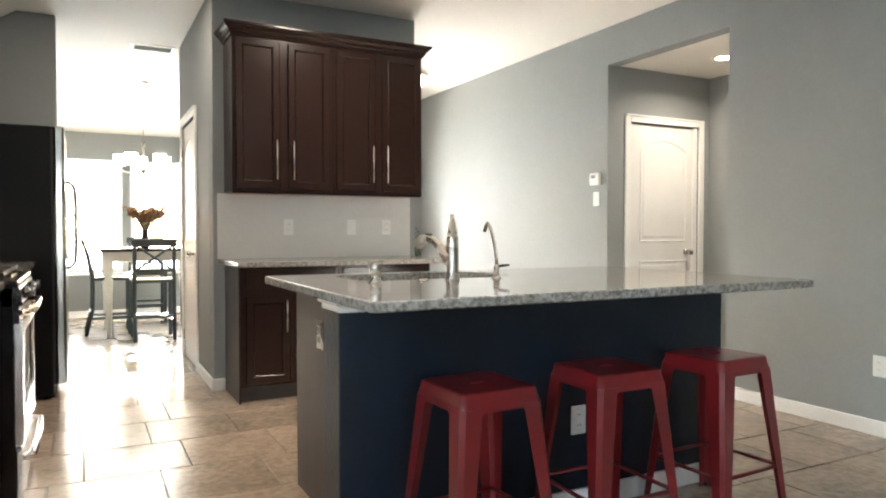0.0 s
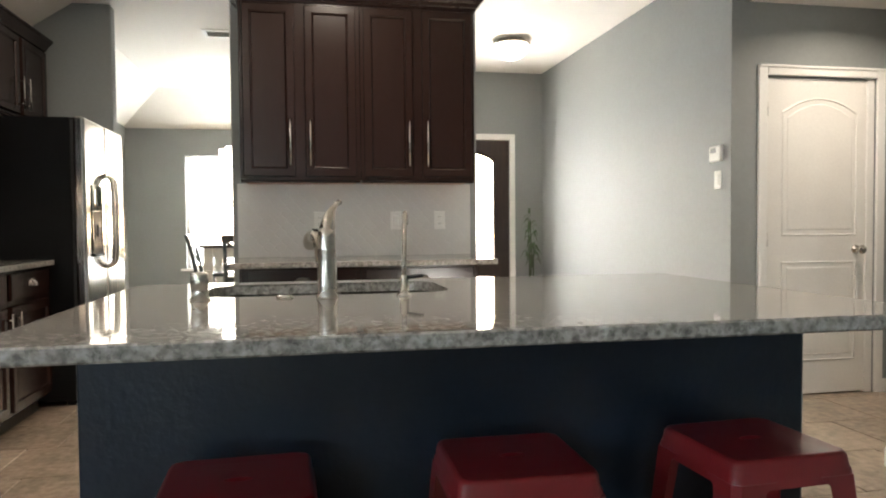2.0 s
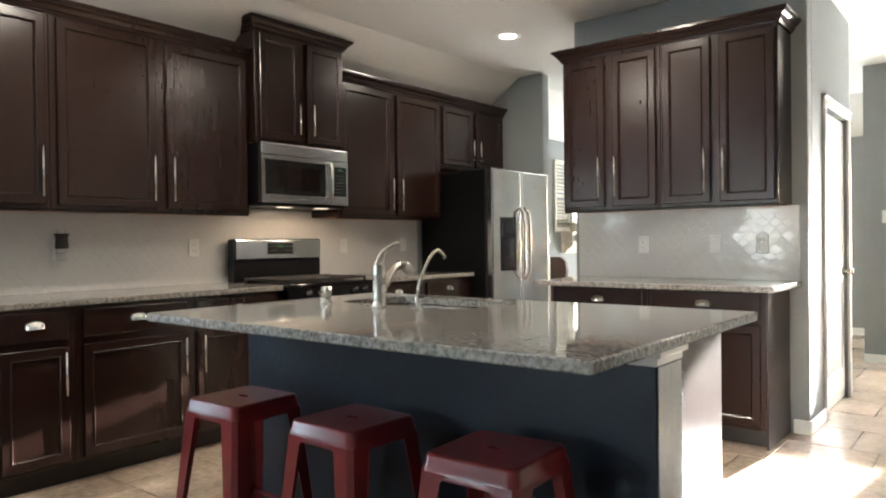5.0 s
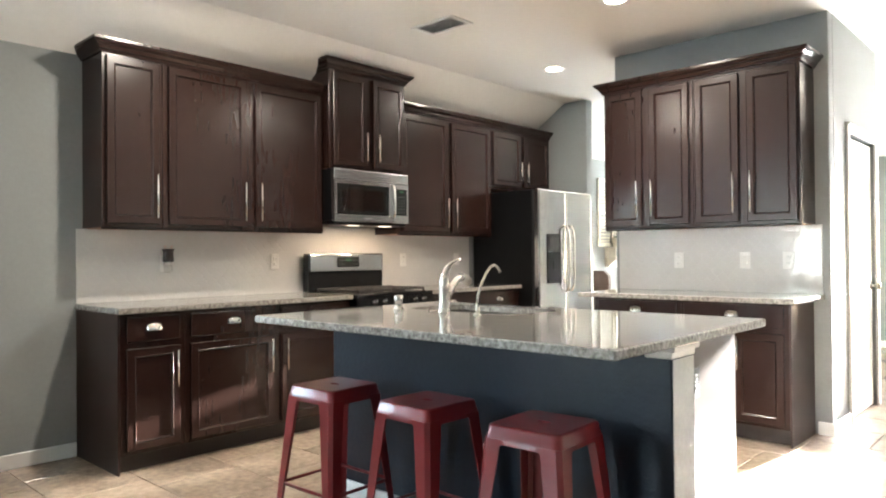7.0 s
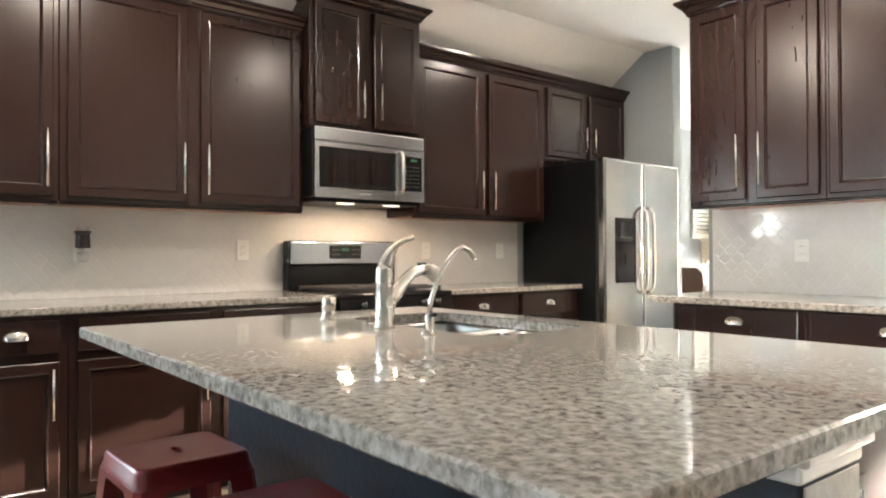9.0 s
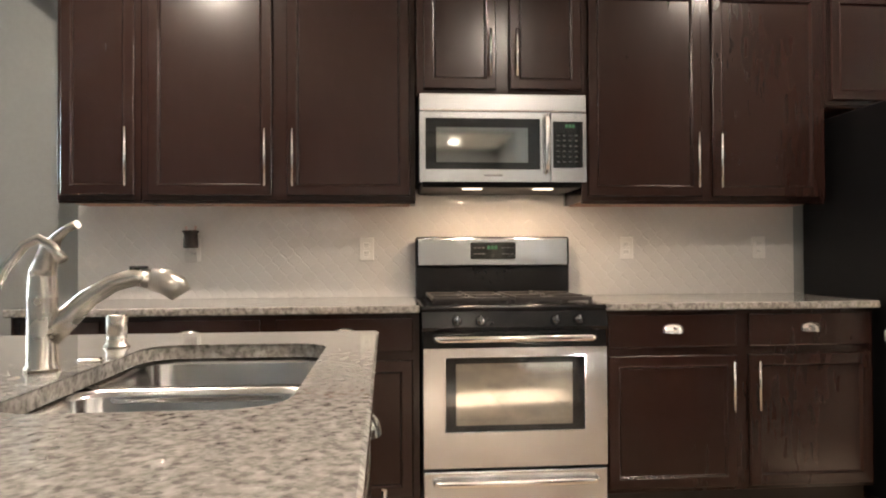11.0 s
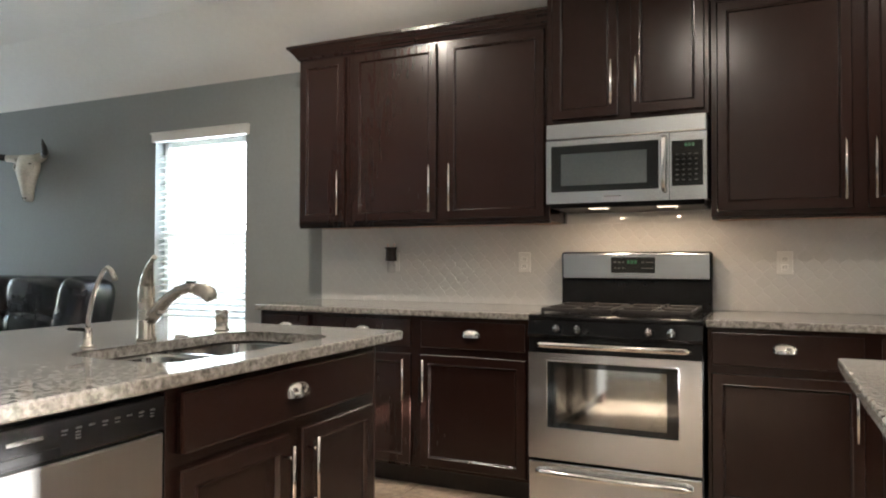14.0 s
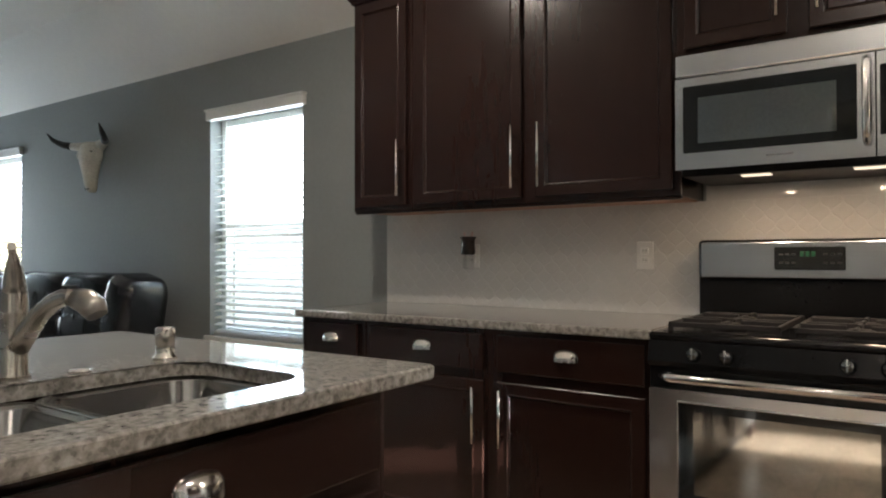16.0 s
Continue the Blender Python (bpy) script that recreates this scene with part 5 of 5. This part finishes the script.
for x in (-0.415, 0.415):
    for y in (-0.415, 0.415):
        lg = spin(bmesh.new(), [(0.024, 0), (0.028, 0.05), (0.036, 0.45), (0.044, 0.60), (0.03, 0.62), (0.048, 0.65), (0.048, 0.67)], sides=14)
        box(lg, -0.045, -0.045, 0.67, 0.045, 0.045, 0.895, 0.004)
        part("leg", lg, M_TABLEWHITE, t, m=pose(x, y, 0))
chair = dining_chair(pose(0.79, 7.74, 0, 0, 0, 0))
copy_thing(chair, pose(0.42, 8.36, 0, 0, 0, -90))
copy_thing(chair, pose(1.36, 8.45, 0, 0, 0, 90))
copy_thing(chair, pose(0.85, 9.16, 0, 0, 0, 180))

v = thing("flower_vase", pose(0.775, 8.45, 0.925), "dark vase of dried orange flowers on the table", "vase")
part("vase", spin(bmesh.new(), [(0.045, 0), (0.05, 0.01), (0.055, 0.06), (0.04, 0.13), (0.033, 0.17), (0.045, 0.20), (0.04, 0.20), (0.028, 0.17), (0.002, 0.16)], sides=20), M_VASE, v)
random.seed(5)
stems, blooms = bmesh.new(), bmesh.new()
for k in range(90):
    a, r = random.uniform(0, 6.28), 0.22 * random.random() ** 0.6
    top = Vector((r * math.cos(a), r * math.sin(a), 0.27 + 0.55 * r + random.uniform(0, 0.06)))
    tube(stems, [(0, 0, 0.17), top * 0.5 + Vector((0, 0, 0.09)), top], 0.003, 4)
    for j in range(5):
        q = top + Vector((random.uniform(-0.025, 0.025), random.uniform(-0.025, 0.025), random.uniform(-0.02, 0.025)))
        made = bmesh.ops.create_icosphere(blooms, subdivisions=1, radius=random.uniform(0.010, 0.022), matrix=Matrix.Translation(q))
        for vert in made["verts"]:
            vert.co += Vector((random.uniform(-1, 1), random.uniform(-1, 1), random.uniform(-1, 1))) * 0.006
part("stems", stems, M_STEM, v)
part("blooms", blooms, M_FLOWER, v, "dried orange blooms")

ch = thing("chandelier", pose(0.76, 8.37, 0), "nickel chandelier with five glowing frosted shades", "chandelier")
part("canopy", spin(bmesh.new(), [(0.03, CEIL - 0.03), (0.06, CEIL - 0.015), (0.065, CEIL - 0.001)], sides=20), M_NICKEL, ch)
part("chain", tube(bmesh.new(), [(0, 0, 2.28), (0, 0, CEIL - 0.02)], 0.006, 8), M_NICKEL, ch)
part("column", spin(bmesh.new(), [(0.004, 1.715), (0.014, 1.725), (0.02, 1.745), (0.012, 1.76), (0.028, 1.775), (0.03, 1.80), (0.012, 1.83), (0.014, 1.95), (0.02, 2.08), (0.008, 2.16), (0.006, 2.30)], sides=16), M_NICKEL, ch)
for k in range(5):
    a = radians(72 * k + 20)
    d = Vector((math.cos(a), math.sin(a), 0))
    part("arm", tube(bmesh.new(), [Vector((0, 0, 1.79)) + d * 0.02, Vector((0, 0, 1.755)) + d * 0.11, Vector((0, 0, 1.765)) + d * 0.20, Vector((0, 0, 1.80)) + d * 0.24, Vector((0, 0, 1.835)) + d * 0.245], 0.008, 8), M_NICKEL, ch)
    sh = spin(bmesh.new(), [(0.03, 1.83), (0.055, 1.84), (0.062, 1.87), (0.068, 1.95), (0.07, 1.955), (0.06, 1.953), (0.05, 1.86), (0.01, 1.845)], (d.x * 0.245, d.y * 0.245, 0), 20)
    part("shade", sh, M_SHADE, ch, "glowing frosted glass shade")


def shutter(m, w, hgt):
    s = thing("wall_shutter", m, "distressed cream louvred shutter hung on the wall", "shutter", "shutters of the wall decor")
    f = bmesh.new()
    for a in ((0, 0, 0.035, hgt), (w - 0.035, 0, w, hgt), (0.035, 0, w - 0.035, 0.05), (0.035, hgt - 0.05, w - 0.035, hgt), (0.035, hgt / 2 - 0.02, w - 0.035, hgt / 2 + 0.02)):
        box(f, a[0], -0.028, a[1], a[2], 0, a[3], 0.003)
    part("frame", f, M_CREAM, s)
    me = mesh_of(boxed(0.033, -0.016, -0.0025, w - 0.033, 0.016, 0.0025), "slat", M_CREAM)
    n = int((hgt - 0.1) / 0.042)
    for k in range(n):
        z = 0.07 + k * 0.042
        if abs(z - hgt / 2) < 0.03:
            continue
        sl = new("slat", me)
        sl.parent = s
        sl.matrix_basis = pose(0, -0.014, z, -40, 0, 0)


DW = -0.868
shutter(pose(DW, 7.74, 1.29, 0, 0, 90), 0.36, 0.87)
shutter(pose(DW, 8.80, 1.30, 0, 0, 90), 0.25, 0.86)
f = thing("window_frame_decor", pose(DW, 8.12, 1.33, 0, 0, 90), "empty wooden window frame decoration on the wall", "wall decor")
fr = bmesh.new()
for a in ((0, 0, 0.05, 0.86), (0.61, 0, 0.66, 0.86), (0.05, 0, 0.61, 0.05), (0.05, 0.81, 0.61, 0.86), (0.305, 0.05, 0.345, 0.81)):
    box(fr, a[0], -0.035, a[1], a[2], 0, a[3], 0.004)
part("frame", fr, M_CREAM, f)
mirror = material("mirror_glass", (0.85, 0.86, 0.86), 0.03, metal=1.0, vary=0.01, gloss_vary=0.01)
part("mirror", boxed(0.05, -0.012, 0.05, 0.61, -0.004, 0.81), mirror, f, "mirror glass panes")
s = thing("wall_shelf", pose(DW, 7.90, 1.02, 0, 0, 90), "distressed cream wall shelf with cubbies", "shelf")
part("top_board", boxed(0, -0.17, 0.235, 0.74, 0, 0.26, 0.004), M_CREAM, s)
part("middle_board", boxed(0.02, -0.16, 0.125, 0.72, 0, 0.145, 0.003), M_CREAM, s)
for x in (0.02, 0.36, 0.70):
    part("divider", boxed(x, -0.155, 0.145, x + 0.02, 0, 0.235, 0.002), M_CREAM, s)
for x in (0.06, 0.655):
    bk = extrude_outline(bmesh.new(), [(0, 0), (-0.03, 0.01), (-0.06, 0.05), (-0.12, 0.09), (-0.14, 0.125), (0, 0.125)], "x", x, x + 0.03)
    part("bracket", bk, M_CREAM, s)
part("back_board", boxed(0.02, -0.012, 0.0, 0.72, 0, 0.125, 0.002), M_CREAM, s)
for k, y in enumerate((8.06, 8.27, 8.48)):
    p = thing("potted_herb", pose(DW + 0.09, y, 1.28), "small green herb in a cream pot on the shelf", "plant", "herbs on the shelf")
    part("pot", spin(bmesh.new(), [(0.04, 0), (0.055, 0.10), (0.06, 0.10), (0.06, 0.12), (0.05, 0.12), (0.002, 0.11)], sides=16), M_CREAM, p)
    g = bmesh.new()
    random.seed(20 + k)
    for j in range(70):
        a, r, z = random.uniform(0, 6.28), random.uniform(0, 0.055), random.uniform(0.11, 0.19)
        q = Vector((r * math.cos(a), r * math.sin(a), z))
        u = Vector((random.uniform(-1, 1), random.uniform(-1, 1), random.uniform(0, 1))).normalized() * 0.018
        w2 = u.orthogonal().normalized() * 0.007
        g.faces.new([g.verts.new(q + e) for e in (Vector(), u * 0.5 + w2, u, u * 0.5 - w2)])
    part("foliage", g, M_LEAF, p)

b = thing("brown_chair", pose(-0.42, 6.92, 0), "dark brown wooden armless chair in the dining nook", "chair")
part("seat", boxed(-0.24, -0.22, 0.42, 0.24, 0.22, 0.47, 0.015, 3), M_BROWN, b)
bo = [(-0.22, 0.47), (0.24, 0.47), (0.30, 0.60), (0.275, 0.72), (0.31, 0.86), (0.30, 0.96), (0.24, 1.01), (-0.18, 1.01), (-0.24, 0.95), (-0.24, 0.6)]
part("backrest", extrude_outline(bmesh.new(), bo, "y", -0.24, -0.19), M_BROWN, b, "solid curved brown backrest")
for x in (-0.21, 0.17):
    for y in (-0.21, 0.17):
        part("leg", boxed(x, y, 0, x + 0.04, y + 0.04, 0.43, 0.004), M_BROWN, b)


# ---- living room ----
def puff(x0, y0, z0, x1, y1, z1, e=0.42, nu=22, nv=14):
    """A stuffed cushion: a rounded box between two corners."""
    bm = bmesh.new()
    def pw(c):
        return math.copysign(abs(c) ** e, c)
    c, h = Vector(((x0 + x1) / 2, (y0 + y1) / 2, (z0 + z1) / 2)), Vector(((x1 - x0) / 2, (y1 - y0) / 2, (z1 - z0) / 2))
    rings = []
    for i in range(nv + 1):
        v = -math.pi / 2 + math.pi * (0.02 + 0.96 * i / nv)
        rings.append([bm.verts.new((c.x + h.x * pw(math.cos(v)) * pw(math.cos(u)), c.y + h.y * pw(math.cos(v)) * pw(math.sin(u)), c.z + h.z * pw(math.sin(v)))) for u in [2 * math.pi * k / nu for k in range(nu)]])
    for a, b in zip(rings, rings[1:]):
        for k in range(nu):
            f = bm.faces.new((a[k], a[(k + 1) % nu], b[(k + 1) % nu], b[k]))
            f.smooth = True
    bm.faces.new(rings[0][::-1])
    bm.faces.new(rings[-1])
    return bm


def sofa():
    """A padded black leather reclining sofa against the west wall."""
    s = thing("leather_sofa", pose(-0.72, -0.22, 0, 0, 0, 90), "black leather reclining sofa with padded back cushions", "sofa")
    L = 2.30
    part("base", puff(-L + 0.03, -0.90, 0.05, -0.03, -0.08, 0.38, 0.2), M_LEATHER, s)
    for x in (-L + 0.10, -0.15):
        for y in (-0.8, -0.2):
            part("foot", boxed(x, y, 0, x + 0.05, y + 0.05, 0.07), M_RUBBER, s)
    for x0 in (-L + 0.06, -0.40):
        part("arm", puff(x0 + 0.04, -0.95, 0.06, x0 + 0.24, -0.10, 0.56, 0.4), M_LEATHER, s)
        part("arm_pad", puff(x0 + 0.03, -0.96, 0.46, x0 + 0.25, -0.16, 0.60, 0.55), M_LEATHER, s)
    w = (L - 0.56) / 3
    for k in range(3):
        x0 = -L + 0.28 + k * w
        part("seat_cushion", puff(x0, -0.96, 0.30, x0 + w, -0.28, 0.54, 0.4), M_LEATHER, s)
        part("back_cushion", puff(x0, -0.44, 0.46, x0 + w, -0.12, 0.80, 0.5), M_LEATHER, s)
        part("head_cushion", puff(x0 - 0.01, -0.40, 0.70, x0 + w + 0.01, -0.06, 1.05, 0.42), M_LEATHER, s)
        for j in range(3):
            part("seam", tube(bmesh.new(), [(x0 + w * (0.25 + 0.25 * j), -0.445, 0.55), (x0 + w * (0.25 + 0.25 * j), -0.425, 0.78), (x0 + w * (0.25 + 0.25 * j), -0.405, 0.90), (x0 + w * (0.25 + 0.25 * j), -0.33, 1.02)], 0.004, 6), M_LEATHER, s)
    part("back", puff(-L + 0.06, -0.20, 0.08, -0.14, -0.01, 1.0, 0.22), M_LEATHER, s)
    for x0, tilt in ((-0.33, 14), (-L + 0.06, -14)):
        part("back_wing", puff(-0.13, -0.20, 0.0, 0.13, 0.14, 0.62, 0.4), M_LEATHER, s, m=pose(x0 + 0.13, -0.24, 0.44, 0, tilt, 0))


sofa()


def skull():
    """A bleached steer skull with dark horns, hung on the west wall."""
    k = thing("steer_skull", pose(WX + 0.046, -1.36, 1.90, 0, 0, 90), "bleached steer skull with dark horns on the wall", "wall decor")
    bm = bmesh.new()
    rows = [(0.13, 0.075, 0.06, 0.0), (0.115, 0.105, 0.075, 0.0), (0.06, 0.118, 0.085, -0.005), (0.01, 0.122, 0.085, -0.01), (-0.05, 0.098, 0.075, -0.012), (-0.12, 0.072, 0.062, -0.012), (-0.19, 0.058, 0.052, -0.010), (-0.235, 0.048, 0.040, -0.004), (-0.25, 0.028, 0.022, 0.0)]
    rings = []
    for z, hw, dp, y in rows:
        rings.append([bm.verts.new((hw * math.cos(2 * math.pi * j / 20), y + dp * math.sin(2 * math.pi * j / 20) * (1.0 if math.sin(2 * math.pi * j / 20) < 0 else 0.6), z)) for j in range(20)])
    for a, b in zip(rings, rings[1:]):
        for j in range(20):
            f = bm.faces.new((a[j], a[(j + 1) % 20], b[(j + 1) % 20], b[j]))
            f.smooth = True
    bm.faces.new(rings[0])
    bm.faces.new(rings[-1][::-1])
    for sx in (1, -1):
        tube(bm, [(sx * 0.08, 0.01, 0.105), (sx * 0.16, -0.010, 0.110), (sx * 0.245, -0.045, 0.118)], [0.042, 0.034, 0.028], 12)
        ring_pts = [(sx * (0.088 + 0.03 * math.cos(q)), -0.058 - 0.01 * math.cos(q) * 0, 0.035 + 0.028 * math.sin(q)) for q in [2 * math.pi * i / 12 for i in range(13)]]
        tube(bm, ring_pts, 0.009, 6)
    part("bone", bm, M_BONE, k)
    for sx in (1, -1):
        part("horn", tube(bmesh.new(), [(sx * 0.238, -0.042, 0.117), (sx * 0.30, -0.085, 0.132), (sx * 0.35, -0.13, 0.165), (sx * 0.375, -0.165, 0.215)], [0.0285, 0.025, 0.018, 0.004], 12), M_HORN, k, "dark pointed horn")
        part("eye_socket", spin(bmesh.new(), [(0.002, 0), (0.022, 0.001), (0.024, 0.006)], sides=12), M_HORN, k, m=pose(sx * 0.088, -0.055, 0.035, 90, 0, sx * 35))
        part("nostril", spin(bmesh.new(), [(0.002, 0), (0.009, 0.001), (0.010, 0.004)], sides=10), M_HORN, k, m=pose(sx * 0.016, -0.047, -0.225, 100, 0, 0))


skull()

# ---- backsplash tiles ----
def lantern(w, h, g, steps=4):
    """The outline of a lantern tile that fills the plane with its copies, drawn in by the joint."""
    tips = [Vector((0, h / 2)), Vector((w / 2, 0)), Vector((0, -h / 2)), Vector((-w / 2, 0))]
    pts = []
    for i, (a, b) in enumerate(zip(tips, tips[1:] + tips[:1])):
        d = b - a
        n = Vector((d.y, -d.x)).normalized()
        sign = 1 if i % 2 == 0 else -1
        for k in range(steps):
            u = k / steps
            pts.append(a + d * u - n * (sign * -0.06 * d.length * math.sin(2 * math.pi * u)))
    s = 1 - 2 * g / min(w, h)
    return [p * s for p in pts]


def clip(poly, axis, value, keep_above):
    out = []
    for a, b in zip(poly, poly[1:] + poly[:1]):
        ia, ib = (a[axis] >= value) == keep_above, (b[axis] >= value) == keep_above
        if ia:
            out.append(a)
        if ia != ib:
            t = (value - a[axis]) / (b[axis] - a[axis])
            out.append(a + (b - a) * t)
    return out


def tile_mesh(outline):
    """A thin glazed tile with a soft edge: local x and z in the wall, face towards local -y."""
    c = sum(outline, Vector((0, 0))) / len(outline)
    bm = bmesh.new()
    rings = [[bm.verts.new((c.x + (p.x - c.x) * s, y, c.y + (p.y - c.y) * s)) for p in outline] for s, y in ((1.0, 0.0), (1.0, -0.0013), (0.86, -0.0020))]
    n = len(outline)
    for a, b in zip(rings, rings[1:]):
        for k in range(n):
            bm.faces.new((a[k], a[(k + 1) % n], b[(k + 1) % n], b[k]))
    bm.faces.new(rings[-1])
    return mesh_of(bm, "tile", M_LANTERN)


def backsplash(name, m, length, z0, z1, label, singles=(0.0, 9.0)):
    """A field of lantern tiles on a grout bed; local x along the wall, face towards local -y."""
    field = thing(name, m, label, "backsplash", kind="structure")
    part("grout", boxed(0, -0.0072, z0, length, -0.0005, z1), M_TGROUT, field)
    w, h = 0.074, 0.084
    base = lantern(w, h, 0.0009)
    whole = tile_mesh(base)
    random.seed(9)
    verts, faces = [], []
    j = 0
    z = z0 + 0.02
    while z < z1 + h / 2:
        x = (w / 2 if j % 2 else 0.0)
        while x < length + w / 2:
            poly = [p + Vector((x, z)) for p in base]
            cut = poly
            for ax, val, above in ((0, 0.002, True), (0, length - 0.002, False), (1, z0 + 0.001, True), (1, z1 - 0.001, False)):
                cut = clip(cut, ax, val, above) if cut else cut
            if len(cut) >= 3:
                full = all(0.002 <= p.x <= length - 0.002 and z0 + 0.001 <= p.y <= z1 - 0.001 for p in poly)
                area = abs(sum(a.x * b.y - b.x * a.y for a, b in zip(cut, cut[1:] + cut[:1]))) / 2
                if full or area > 0.0004:
                    me = whole if full else tile_mesh([p - Vector((x, z)) for p in cut])
                    lie = pose(x, -0.006, z, random.gauss(0, 0.4), 0, random.gauss(0, 0.4))
                    if singles[0] <= x <= singles[1]:
                        o = new("tile", me)
                        o.parent = field
                        o.matrix_basis = lie
                    else:
                        base_index = len(verts)
                        verts += [lie @ v.co for v in me.vertices]
                        faces += [[base_index + i for i in f.vertices] for f in me.polygons]
            x += w
        z += h / 2
        j += 1
    if verts:
        me = bpy.data.meshes.new("tiles")
        me.from_pydata(verts, [], faces)
        me.materials.append(M_LANTERN)
        rest = new("tiles", me)
        rest.parent = field
        tagged(rest, "white glazed lantern tiles", kind="stuff")
    return field


backsplash("backsplash_west", pose(WX, 1.503, 0, 0, 0, 90), 3.63, 0.918, 1.373, "white glazed lantern-tile backsplash along the range wall", (0.55, 3.1))
backsplash("backsplash_pantry", pose(0.975, PY0, 0), 1.465, 0.918, 1.373, "white glazed lantern-tile backsplash on the pantry wall")
bm = boxed(WX, 3.14, 1.373, WX + 0.008, 3.90, 1.46)
structure("backsplash_hood", bm, M_LANTERN, "white tile strip under the microwave", "backsplash")


# ---- floor tiles ----
def floor_tiles():
    floor = bpy.data.objects["floor"]
    pitch, size = 0.455, 0.449
    me = mesh_of(boxed(-size / 2, -size / 2, -0.008, size / 2, size / 2, 0.0, 0.0025), "tile", M_TILE)
    rest = bmesh.new()
    random.seed(3)
    for j in range(-18, 18):
        y = 3.40 + (j + 0.5) * pitch
        off = 0.45 if j % 2 else 0.59
        for i in range(-6, 12):
            x = off + (i + 0.5) * pitch
            if y < SY - 0.1 or y > 10.1 or x < -1.0 or x > 5.2 or (x > EX + 0.3 and not 2.9 < y < 4.6):
                continue
            near = -0.75 < x < 4.15 and 1.2 < y < 9.0 or (x > 0.4 and 0.0 < y < 1.2)
            if near:
                o = new("tile", me)
                o.parent = floor
                o.matrix_basis = pose(x, y, 0.0, random.gauss(0, 0.05), random.gauss(0, 0.05), 90 * random.randint(0, 3))
            else:
                box(rest, x - size / 2, y - size / 2, -0.008, x + size / 2, y + size / 2, 0.0)
    ob = part("floor_tiles", rest, M_TILE, floor)
    ob["kind"] = "stuff"
    ob["label"] = "beige floor tiles away from the kitchen"


floor_tiles()

for ob in scene.objects:
    if ob.parent and ob.name.split(".")[0] in ("printed_marks", "blooms", "stems", "foliage", "vent_slot", "clock_digits", "hinge"):
        ob["kind"] = "stuff"
